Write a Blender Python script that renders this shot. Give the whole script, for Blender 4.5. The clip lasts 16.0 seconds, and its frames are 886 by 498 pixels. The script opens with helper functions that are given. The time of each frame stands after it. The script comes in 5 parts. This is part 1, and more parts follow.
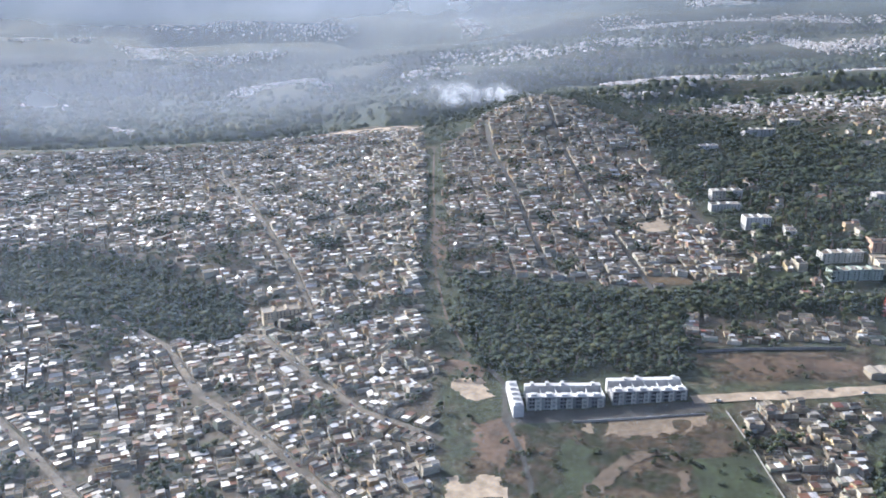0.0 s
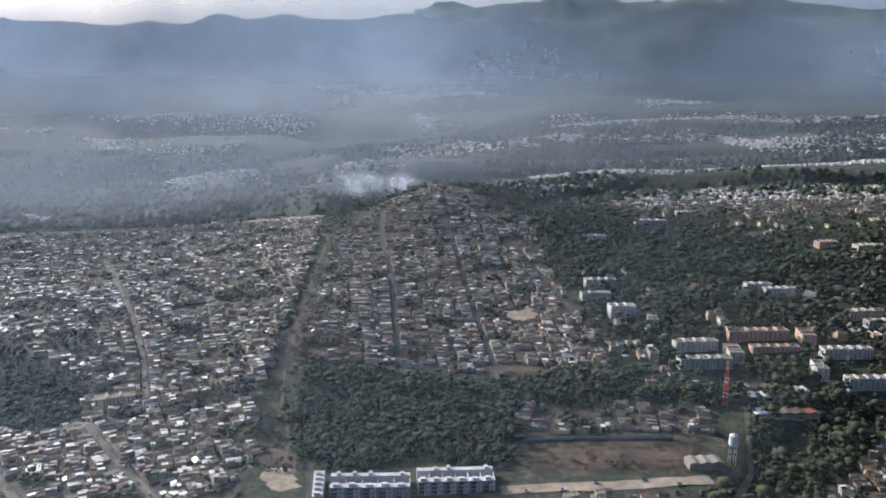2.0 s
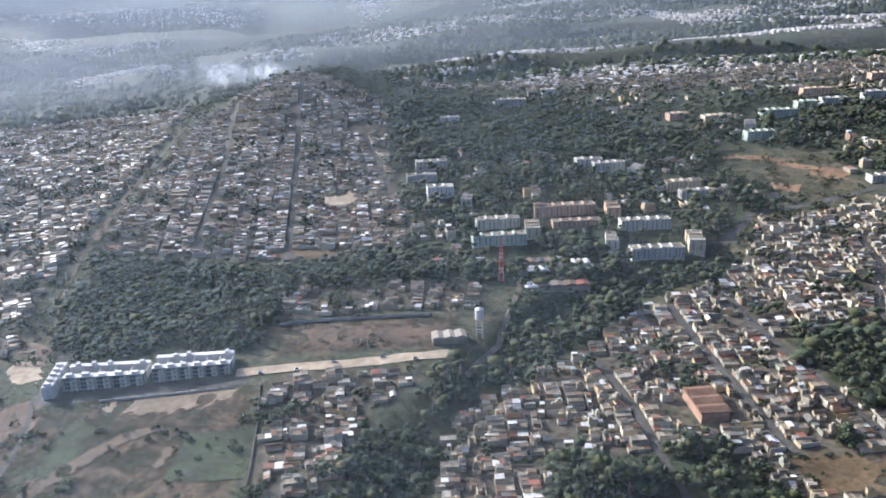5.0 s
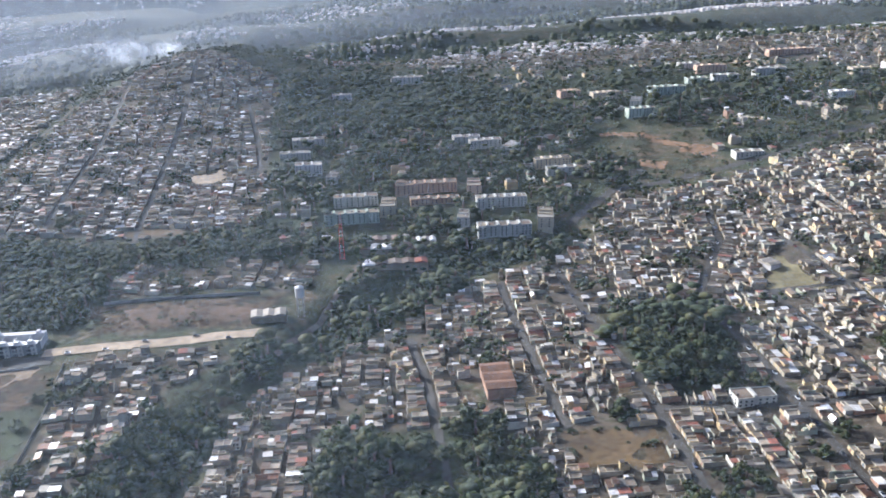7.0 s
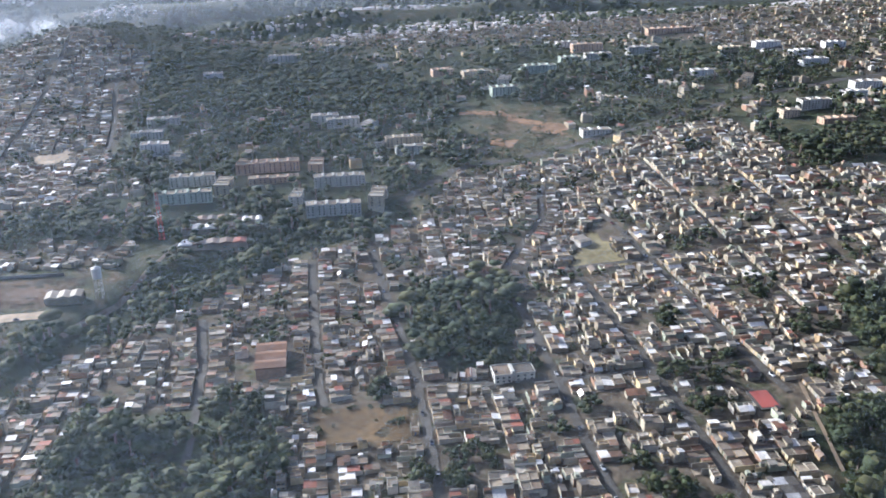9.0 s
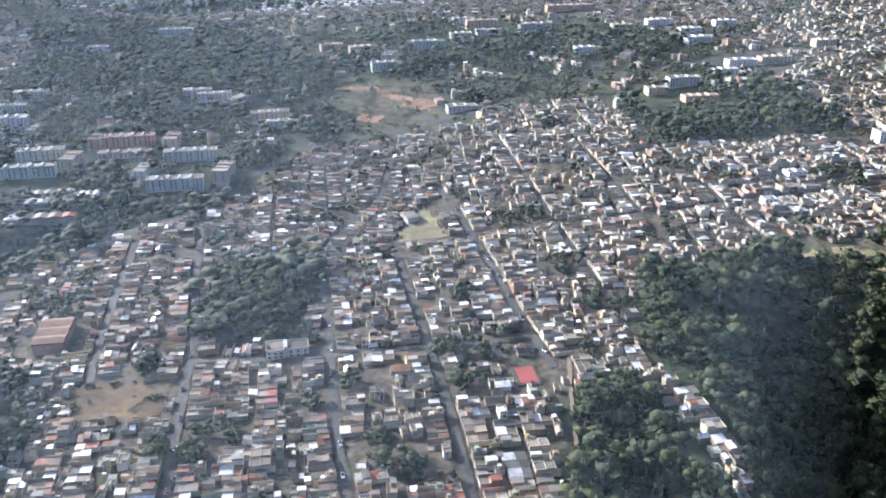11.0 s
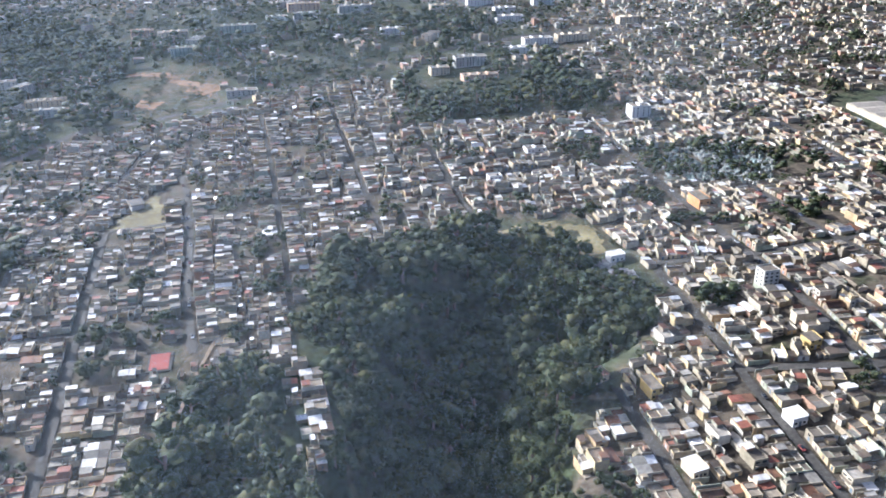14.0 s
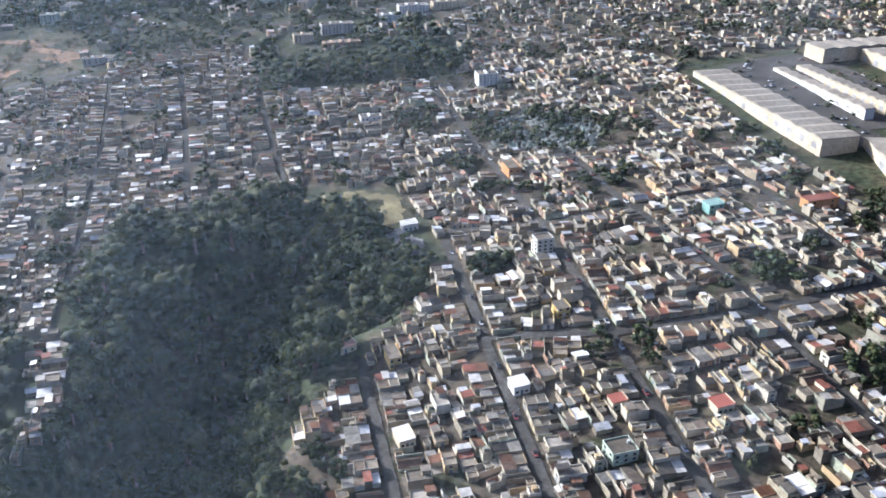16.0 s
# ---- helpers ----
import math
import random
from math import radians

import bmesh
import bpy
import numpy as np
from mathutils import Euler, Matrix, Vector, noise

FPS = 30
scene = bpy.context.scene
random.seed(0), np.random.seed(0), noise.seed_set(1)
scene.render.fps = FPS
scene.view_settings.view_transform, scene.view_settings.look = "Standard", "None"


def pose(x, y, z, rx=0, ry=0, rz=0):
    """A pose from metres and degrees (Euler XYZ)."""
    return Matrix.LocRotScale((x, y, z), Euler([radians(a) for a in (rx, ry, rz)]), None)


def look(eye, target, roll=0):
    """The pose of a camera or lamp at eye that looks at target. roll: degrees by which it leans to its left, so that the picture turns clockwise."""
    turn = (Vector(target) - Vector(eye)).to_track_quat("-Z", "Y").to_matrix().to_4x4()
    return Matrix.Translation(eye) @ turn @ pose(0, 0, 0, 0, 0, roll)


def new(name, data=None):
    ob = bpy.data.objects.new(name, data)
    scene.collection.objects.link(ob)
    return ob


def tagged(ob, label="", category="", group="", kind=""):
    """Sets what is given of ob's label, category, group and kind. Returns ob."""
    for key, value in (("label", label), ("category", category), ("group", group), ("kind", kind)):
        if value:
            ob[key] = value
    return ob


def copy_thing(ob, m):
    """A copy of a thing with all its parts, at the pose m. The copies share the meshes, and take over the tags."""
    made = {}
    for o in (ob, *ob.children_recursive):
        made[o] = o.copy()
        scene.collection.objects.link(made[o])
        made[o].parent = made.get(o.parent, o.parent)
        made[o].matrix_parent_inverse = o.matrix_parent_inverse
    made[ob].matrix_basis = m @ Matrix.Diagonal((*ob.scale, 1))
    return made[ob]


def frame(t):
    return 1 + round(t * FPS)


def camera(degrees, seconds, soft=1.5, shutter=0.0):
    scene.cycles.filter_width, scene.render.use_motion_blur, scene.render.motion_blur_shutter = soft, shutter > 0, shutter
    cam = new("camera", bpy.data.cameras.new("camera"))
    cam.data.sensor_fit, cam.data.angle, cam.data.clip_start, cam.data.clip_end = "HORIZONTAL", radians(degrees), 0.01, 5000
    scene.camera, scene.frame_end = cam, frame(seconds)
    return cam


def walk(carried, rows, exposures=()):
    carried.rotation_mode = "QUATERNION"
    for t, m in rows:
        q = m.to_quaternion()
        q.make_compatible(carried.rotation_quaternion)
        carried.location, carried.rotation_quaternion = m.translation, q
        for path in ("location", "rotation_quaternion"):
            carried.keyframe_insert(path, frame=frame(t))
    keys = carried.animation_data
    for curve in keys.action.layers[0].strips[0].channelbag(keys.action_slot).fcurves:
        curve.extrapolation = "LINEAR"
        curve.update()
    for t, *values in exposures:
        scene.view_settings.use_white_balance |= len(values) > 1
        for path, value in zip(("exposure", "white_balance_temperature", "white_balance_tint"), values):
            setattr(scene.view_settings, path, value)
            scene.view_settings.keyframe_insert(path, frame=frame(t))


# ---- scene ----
FOV, EYE = 53.47, 190.0
cam = camera(FOV, 16.0, 1.75)
# seconds, x, y, climb, rx, ry, rz
ROWS = [
    (0.0, 0.00, 0.00, 0.00, 71.500, 0.000, 0.000),
    (0.5, 19.13, 0.85, -1.24, 74.345, -0.656, 0.058),
    (1.0, 38.20, 1.57, -2.47, 76.616, -0.681, 0.078),
    (1.5, 57.23, 2.17, -3.67, 77.341, -1.260, -0.692),
    (2.0, 76.21, 2.64, -4.86, 77.573, -0.769, -1.327),
    (2.5, 95.14, 2.98, -6.02, 75.883, 0.046, -1.564),
    (3.0, 114.02, 3.19, -7.17, 73.620, 0.176, -1.939),
    (3.5, 132.84, 3.28, -8.29, 71.730, 0.494, -2.413),
    (4.0, 151.62, 3.24, -9.40, 70.904, 1.144, -2.645),
    (6.5, 244.77, 1.13, -14.62, 69.979, 1.440, -3.449),
    (7.0, 263.25, 0.32, -15.60, 69.227, 1.224, -4.279),
    (7.5, 281.68, -0.61, -16.57, 69.385, 1.065, -5.014),
    (8.0, 300.05, -1.67, -17.51, 69.637, 1.060, -5.684),
    (8.5, 318.38, -2.86, -18.43, 69.329, 0.878, -6.175),
    (9.0, 336.66, -4.17, -19.34, 67.995, 0.702, -6.708),
    (11.5, 427.32, -12.65, -23.55, 66.665, -0.321, -8.561),
    (12.0, 445.30, -14.73, -24.34, 67.427, -0.459, -9.303),
    (12.5, 463.23, -16.94, -25.10, 68.049, -0.177, -9.843),
    (13.0, 481.11, -19.27, -25.84, 67.544, 0.109, -10.482),
    (13.5, 498.94, -21.73, -26.57, 66.419, 0.341, -10.903),
    (14.0, 516.72, -24.32, -27.27, 65.829, 0.370, -11.317),
    (14.5, 534.45, -27.03, -27.95, 65.098, 0.422, -11.784),
    (15.0, 552.13, -29.87, -28.62, 64.069, 0.487, -12.204),
    (15.5, 569.76, -32.84, -29.26, 63.593, 0.424, -12.492),
    (16.0, 587.34, -35.94, -29.88, 63.967, 0.013, -12.718),
]
walk(cam, [(t, pose(x, y, EYE + z, rx, ry, rz)) for t, x, y, z, rx, ry, rz in ROWS],
     exposures=[(t, e, k, 12) for t, e, k in ((0, 1.12, 5300), (1.5, 0.38, 5400), (3.0, 0.56, 5350), (4.0, 1.05, 5350), (7, 1.07, 5250), (9, 1.05, 5250), (11.5, 1.5, 5150), (12.5, 1.54, 5150), (14.5, 1.22, 5150), (16, 1.05, 5150))])

# ---- world, sun ----
SUN_DIR = Vector((-0.76, 0.65, 0.0)).normalized()
SUN_EL = radians(23)
sun_vec = Vector((SUN_DIR.x * math.cos(SUN_EL), SUN_DIR.y * math.cos(SUN_EL), math.sin(SUN_EL)))
world = bpy.data.worlds.new("sky")
scene.world = world
world.use_nodes = True
wn = world.node_tree.nodes
sky = wn.new("ShaderNodeTexSky")
sky.sky_type, sky.sun_disc = "NISHITA", False
sky.sun_elevation = SUN_EL
sky.sun_rotation = math.atan2(SUN_DIR.x, SUN_DIR.y)
sky.air_density, sky.dust_density, sky.ozone_density = 0.45, 4.0, 0.4
wn["Background"].inputs["Strength"].default_value = 0.125
world.node_tree.links.new(sky.outputs[0], wn["Background"].inputs["Color"])
sun = new("sun", bpy.data.lights.new("sun", "SUN"))
sun.data.energy, sun.data.angle, sun.data.color = 5.0, radians(0.6), (1.0, 0.89, 0.74)
sun.matrix_world = look((0, 0, 900), Vector((0, 0, 900)) - sun_vec)


# ---- materials ----
def ramp_node(nt, stops, constant=False):
    n = nt.nodes.new("ShaderNodeValToRGB")
    cr = n.color_ramp
    cr.interpolation = "CONSTANT" if constant else "LINEAR"
    while len(cr.elements) < len(stops):
        cr.elements.new(0.5)
    for e, (p, c) in zip(cr.elements, stops):
        e.position, e.color = p, (*c, 1)
    return n


def material(name, colours, rough=0.85, metal=0.0, grain=3.0, stain=0.25, vary=0.25, bump=0.3, bump_dist=0.05, pick=True, spec=0.3, gleam=None):
    """Colours are picked by piece; grain and broad stains lie over them."""
    m = bpy.data.materials.new(name)
    m.use_nodes = True
    nt = m.node_tree
    L = nt.links.new
    b = nt.nodes["Principled BSDF"]
    b.inputs["Roughness"].default_value, b.inputs["Metallic"].default_value = rough, metal
    b.inputs["Specular IOR Level"].default_value = spec
    geo = nt.nodes.new("ShaderNodeNewGeometry")
    info = nt.nodes.new("ShaderNodeObjectInfo")
    if len(colours) > 1 and pick:
        add = nt.nodes.new("ShaderNodeMath")
        add.operation = "ADD"
        L(geo.outputs["Random Per Island"], add.inputs[0])
        L(info.outputs["Random"], add.inputs[1])
        fr = nt.nodes.new("ShaderNodeMath")
        fr.operation = "FRACT"
        L(add.outputs[0], fr.inputs[0])
        n = len(colours)
        base = ramp_node(nt, [(i / n, c) for i, c in enumerate(colours)], True)
        L(fr.outputs[0], base.inputs[0])
        if gleam:   # bare zinc shines on a share of the pieces: share, metal, roughness
            zinc = nt.nodes.new("ShaderNodeMath")
            zinc.operation, zinc.inputs[1].default_value = "MULTIPLY", 7.31
            L(fr.outputs[0], zinc.inputs[0])
            pick_zinc = nt.nodes.new("ShaderNodeMath")
            pick_zinc.operation = "FRACT"
            L(zinc.outputs[0], pick_zinc.inputs[0])
            for socket, bare, dull in (("Metallic", gleam[1], metal), ("Roughness", gleam[2], rough)):
                sw = ramp_node(nt, [(0, (bare,) * 3), (gleam[0], (dull,) * 3)], True)
                L(pick_zinc.outputs[0], sw.inputs[0])
                L(sw.outputs[0], b.inputs[socket])
    else:
        base = nt.nodes.new("ShaderNodeRGB")
        base.outputs[0].default_value = (*colours[0], 1)
    big = nt.nodes.new("ShaderNodeTexNoise")
    big.inputs["Scale"].default_value, big.inputs["Detail"].default_value = grain * 0.12, 4
    fine = nt.nodes.new("ShaderNodeTexNoise")
    fine.inputs["Scale"].default_value, fine.inputs["Detail"].default_value = grain, 6
    L(geo.outputs["Position"], big.inputs["Vector"])
    L(geo.outputs["Position"], fine.inputs["Vector"])
    r1 = ramp_node(nt, [(0.3, (1 - stain,) * 3), (0.7, (1 + stain * 0.6,) * 3)])
    r2 = ramp_node(nt, [(0.3, (1 - vary,) * 3), (0.7, (1 + vary * 0.6,) * 3)])
    L(big.outputs["Fac"], r1.inputs[0])
    L(fine.outputs["Fac"], r2.inputs[0])
    m1 = nt.nodes.new("ShaderNodeMix")
    m1.data_type, m1.blend_type = "RGBA", "MULTIPLY"
    m1.inputs["Factor"].default_value = 1
    m2 = nt.nodes.new("ShaderNodeMix")
    m2.data_type, m2.blend_type = "RGBA", "MULTIPLY"
    m2.inputs["Factor"].default_value = 1
    L(base.outputs[0], m1.inputs["A"])
    L(r1.outputs[0], m1.inputs["B"])
    L(m1.outputs["Result"], m2.inputs["A"])
    L(r2.outputs[0], m2.inputs["B"])
    L(m2.outputs["Result"], b.inputs["Base Color"])
    if bump:
        bn = nt.nodes.new("ShaderNodeBump")
        bn.inputs["Strength"].default_value, bn.inputs["Distance"].default_value = bump, bump_dist
        L(fine.outputs["Fac"], bn.inputs["Height"])
        L(bn.outputs[0], b.inputs["Normal"])
    return m


WALL = material("painted_block_wall", [(.181, .151, .109), (.395, .349, .260), (.252, .210, .147), (.420, .378, .294), (.386, .286, .160), (.202, .181, .139), (.311, .269, .189), (.454, .361, .202),
                                       (.252, .244, .189), (.286, .181, .122), (.277, .244, .172), (.361, .319, .235), (.214, .185, .134), (.470, .437, .361), (.286, .302, .227)],
                0.9, grain=0.9, stain=0.35, vary=0.25)
SHEET = material("weathered_sheet_roof", [(.80, .78, .74), (.130, .088, .058), (.190, .160, .122), (.165, .082, .046), (.100, .088, .072), (.34, .315, .265), (.190, .098, .056), (.150, .137, .113), (.088, .077, .064), (.68, .65, .59), (.62, .60, .55),
                                          (.205, .184, .149), (.245, .095, .060), (.140, .108, .078), (.125, .076, .050), (.26, .24, .197), (.155, .120, .086), (.74, .72, .68), (.56, .53, .48), (.200, .126, .080)],
                 0.5, 0.12, grain=0.8, stain=0.4, vary=0.3, spec=0.35, gleam=(.38, .62, .42))
# paler mix than SHEET for the west quarter: sun glints put into the whites
GLINT_SHEET = material("glint_sheet_roof", [(.80, .78, .74), (.78, .74, .64), (.190, .160, .122), (.165, .082, .046), (.72, .68, .58), (.34, .315, .265), (.150, .137, .113), (.68, .65, .59), (.200, .126, .080), (.140, .108, .078), (.26, .24, .197), (.74, .72, .68)],
                0.5, 0.12, grain=0.8, stain=0.35, vary=0.25, spec=0.35, gleam=(.34, .62, .40))
SLAB = material("concrete_slab_roof", [(.190, .160, .118), (.140, .118, .090), (.235, .197, .144), (.165, .127, .092), (.118, .100, .077), (.30, .27, .222)], 0.9, grain=0.7, stain=0.45, vary=0.3)
PALEWALL = material("limewashed_wall", [(.50, .47, .42), (.40, .36, .31), (.58, .55, .51), (.32, .28, .24)], 0.9, grain=0.6)
PALEROOF = material("pale_sheet_roof", [(.52, .51, .50), (.40, .37, .34), (.66, .65, .64), (.34, .25, .19), (.46, .45, .43)], 0.5, 0.2, grain=0.6)
# shade on the white terraces' front put into the colour
TERRACE_SHADE = material("shaded_terrace_front", [(.20, .205, .21)], 0.85, grain=0.6, stain=0.25, vary=0.2)
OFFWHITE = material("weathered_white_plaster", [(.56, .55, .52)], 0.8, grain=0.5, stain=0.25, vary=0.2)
SAND = material("pale_sand", [(.33, .265, .185)], 0.97, grain=0.3, stain=0.35, vary=0.3, bump=0.6, bump_dist=0.3)
RUBBLE = material("grey_rubble", [(.26, .25, .235)], 0.95, grain=1.2, stain=0.5, vary=0.6, bump=1.0, bump_dist=0.6)
WHITE = material("white_paint", [(.56, .55, .52)], 0.7, grain=0.6, stain=0.12, vary=0.08)
GLASS = material("dark_window_glass", [(.03, .035, .04)], 0.12, grain=2, stain=0.2, vary=0.1, bump=0, spec=0.6)
DOOR = material("painted_metal_door", [(.12, .10, .09), (.22, .12, .08), (.10, .14, .18), (.30, .30, .30)], 0.5, grain=3)
TANK = material("black_plastic_tank", [(.02, .02, .022)], 0.4, grain=3, bump=0)
LEAF = material("leaves", [(.040, .058, .024), (.047, .064, .024), (.036, .052, .025), (.060, .070, .024), (.042, .057, .028), (.072, .077, .025)], 0.8, grain=1.7, stain=0.3, vary=0.45, bump=0.9, bump_dist=0.45)


def let_light_through(m, share):
    """Leaves pass some of the sun that falls on their far side."""
    nt = m.node_tree
    tl, mix = nt.nodes.new("ShaderNodeBsdfTranslucent"), nt.nodes.new("ShaderNodeMixShader")
    mix.inputs[0].default_value = share
    b = nt.nodes["Principled BSDF"]
    nt.links.new(b.inputs["Base Color"].links[0].from_socket, tl.inputs["Color"])
    nt.links.new(b.outputs[0], mix.inputs[1])
    nt.links.new(tl.outputs[0], mix.inputs[2])
    nt.links.new(mix.outputs[0], nt.nodes["Material Output"].inputs["Surface"])


let_light_through(LEAF, 0.28)
BARK = material("bark", [(.12, .09, .07)], 0.95, grain=5)
ASPHALT = material("worn_asphalt", [(.064, .060, .053)], 0.92, grain=0.8, stain=0.45, vary=0.4)
DUST = material("dusty_paved_street", [(.150, .128, .098)], 0.95, grain=0.7, stain=0.5, vary=0.4)
EARTH = material("bare_earth", [(.20, .155, .105)], 0.97, grain=0.35, stain=0.35, vary=0.3, bump=0.6, bump_dist=0.3)
QUARRY_EARTH = material("orange_earth", [(.20, .125, .07)], 0.97, grain=0.3, stain=0.45, vary=0.3, bump=0.6, bump_dist=0.3)
FIELD_EARTH = material("brown_field_earth", [(.105, .08, .054)], 0.97, grain=0.35, stain=0.35, vary=0.3, bump=0.6, bump_dist=0.3)
LAWN = material("green_grass", [(.036, .048, .019)], 0.97, grain=0.5, stain=0.4, vary=0.4, bump=0.6, bump_dist=0.3)
DRY = material("brown_dry_grass", [(.088, .060, .027)], 0.97, grain=0.5, stain=0.5, vary=0.4, bump=0.6, bump_dist=0.3)
RUST_EARTH = material("rust_brown_earth", [(.105, .072, .046)], 0.97, grain=0.5, stain=0.5, vary=0.4, bump=0.8, bump_dist=0.4)
GRASS = material("dry_grass", [(.19, .165, .085)], 0.97, grain=0.5, stain=0.45, vary=0.35, bump=0.5, bump_dist=0.2)
RED = material("red_court_paint", [(.24, .062, .05)], 0.8, grain=0.8, stain=0.12, vary=0.1)
STEEL = material("galvanised_steel", [(.40, .40, .40)], 0.45, 0.6, grain=3)
REDPAINT = material("red_paint", [(.50, .06, .05)], 0.5, grain=3)
CONC = material("concrete", [(.42, .40, .37)], 0.9, grain=0.8, stain=0.3)
CREAM = material("cream_wall", [(.44, .37, .26)], 0.85, grain=0.7, stain=0.2)
OCHRE = material("ochre_wall", [(.42, .29, .20)], 0.85, grain=0.7, stain=0.2)
MINT = material("mint_wall", [(.35, .40, .325)], 0.85, grain=0.7, stain=0.2)
PALE = material("pale_grey_wall", [(.42, .41, .365)], 0.85, grain=0.7, stain=0.2)
BIGROOF = material("pale_industrial_roof", [(.29, .255, .20), (.325, .285, .225), (.265, .235, .185)], 0.6, grain=0.5, stain=0.2)
RUST = material("rusty_roof", [(.165, .090, .054)], 0.8, grain=0.6, stain=0.4)
TOMB = material("tomb_plaster", [(.36, .36, .33), (.19, .24, .23), (.25, .25, .22), (.19, .19, .17), (.15, .19, .165)], 0.8, grain=1.5)
CARPAINT = material("car_paint", [(.75, .75, .75), (.05, .05, .055), (.45, .46, .47), (.20, .05, .045), (.08, .10, .16), (.70, .70, .68)], 0.3, grain=2, stain=0.05, vary=0.05, bump=0, spec=0.5)
TYRE = material("tyre_rubber", [(.02, .02, .02)], 0.85, grain=5)


BLOCKWORK = material("bare_blockwork", [(.23, .22, .20)], 0.9, grain=0.9, stain=0.4, vary=0.3)


# ---- land ----
def smooth(a, b, v):
    v = np.clip((v - a) / (b - a), 0, 1)
    return v * v * (3 - 2 * v)


def to_line(x, y, pts):
    best = np.full(np.shape(x), 1e9)
    for (ax, ay), (bx, by) in zip(pts, pts[1:]):
        dx, dy = bx - ax, by - ay
        s = np.clip(((x - ax) * dx + (y - ay) * dy) / (dx * dx + dy * dy), 0, 1)
        best = np.minimum(best, np.hypot(x - ax - s * dx, y - ay - s * dy))
    return best


VALLEYS = [  # line, half width, depth
    ([(541, 60), (552, 150), (568, 215), (579, 258)], 26, 34), ([(565, 217), (612, 232)], 21, 22), ([(484, 60), (491, 160), (497, 205)], 11, 9),
    ([(-310, 580), (-200, 520), (-122, 462)], 26, 7), ([(-7, 800), (-6, 600), (-2, 470), (12, 410)], 10, 1.6),
    ([(168, 210), (186, 285), (224, 340), (248, 385), (300, 425), (360, 450)], 13, 5),
]


FAR_VALLEYS = [  # wooded ravines beyond the town
    ([(-330, 1290), (-207, 1320), (-104, 1200), (-40, 1180)], 62, 42), ([(-900, 1720), (-514, 1709), (-447, 1950), (-330, 1900)], 110, 70),
    ([(-900, 3300), (-382, 3300), (21, 2930), (150, 2900)], 160, 90), ([(-800, 1060), (-379, 1010), (-257, 1020), (-190, 1090)], 48, 30),
    ([(-150, 1560), (-41, 2150), (61, 2100)], 75, 40), ([(60, 1240), (130, 1440), (260, 1475), (600, 1480), (1200, 1450)], 58, 36),
    ([(150, 1760), (500, 1800), (1100, 1740)], 62, 36), ([(250, 2250), (700, 2300), (1400, 2250)], 85, 46), ([(220, 1130), (420, 1190), (700, 1210), (1100, 1190)], 40, 20),
    ([(-1500, 2300), (-900, 2250), (-650, 2400)], 120, 60), ([(-500, 2500), (-200, 2350), (30, 2480)], 90, 45),
]


def ravine_depth(x, y):
    h = 0
    for line, w, d in FAR_VALLEYS:
        h = np.maximum(h, d * np.exp(-(to_line(x, y, line) / w) ** 4))
    return h


def far_wood(x, y):
    """Where woods cover the distant hills."""
    return smooth(-.25, .1, waves(x * .5, y, 300, 41) + ravine_depth(x, y) / 18 + smooth(1500, 1250, y) * smooth(-60, -200, x)) * smooth(885, 925, y)


SWELL = {}


def waves(x, y, step, seed):
    """Smooth irregular swell between -1 and 1."""
    if (step, seed) not in SWELL:
        r = random.Random(seed)
        SWELL[step, seed] = [(r.uniform(0, 6.28), r.uniform(0, 6.28), r.uniform(0.6, 1.6) * 6.28 / step) for _ in range(7)]
    out = 0
    for a, p, k in SWELL[step, seed]:
        out = out + np.sin((x * math.cos(a) + y * math.sin(a)) * k + p)
    return out / 4.5


SWALES = [  # low swells and hollows of the town: x, y, rise
    (-150, 370, -4.2), (-150, 455, -3.4), (-150, 540, 3.7), (-150, 625, 4.6), (-150, 710, 2.9), (20, 540, 4.2), (20, 625, 4.5), (20, 710, 2.1), (105, 710, 4.9), (190, 285, -1.8), (190, 540, -2.8), (275, 285, -2.5), (275, 370, -4.7), (275, 455, -4.8), (360, 370, -2.9), (360, 455, -2.9), (360, 540, -4.2), (360, 625, -4.5), (360, 710, -2.2), (445, 370, -4.7), (445, 455, -4.3), (445, 540, -4.7), (445, 710, -2.1), (530, 285, -2.3), (530, 370, -2.3), (615, 200, -3.0), (615, 285, -2.9), (700, 200, 6.2), (700, 370, -2.1), (785, 200, 2.0),
]


def height(x, y):
    x, y = np.asarray(x, float), np.asarray(y, float)
    h = -24 + .048 * np.clip(x, -400, 1000) + .0528 * np.clip(y, 0, 900)
    h = h + 33 * np.exp(-((x - 100) / np.where(x > 100, 120, 85)) ** 2 - ((y - 850) / 95) ** 2)
    h = h - smooth(860, 980, y) * 28 - smooth(1100, 1800, y) * 28 - smooth(1800, 2600, y) * smooth(300, -300, x) * 50
    for line, w, d in VALLEYS:
        h = h - d * np.exp(-(to_line(x, y, line) / w) ** 4)
    for a, b, c in SWALES:
        h = h + c * np.exp(-((x - a) ** 2 + (y - b) ** 2) / 5625)
    h = h + waves(x, y, 90, 3) * 0.5 * smooth(60, 200, y)
    h = h + smooth(980, 1300, y) * (waves(x * .3 + y * .12, y, 380, 5) * 24 + waves(x, y, 210, 6) * 7)
    if np.max(y) > 940:
        h = h - ravine_depth(x, y)
    far = smooth(3300, 4650, y + 120 * waves(x, y, 900, 8))
    h = h + far * (440 + 40 * waves(x, y, 1500, 9) + 22 * waves(x, y, 420, 10) + 9 * waves(x, y, 130, 11))
    return h


def hz(x, y):
    return float(height(x, y))


def ground_at(pts):
    """Heights under many points at once."""
    return height([p[0] for p in pts], [p[1] for p in pts]).tolist() if len(pts) else []


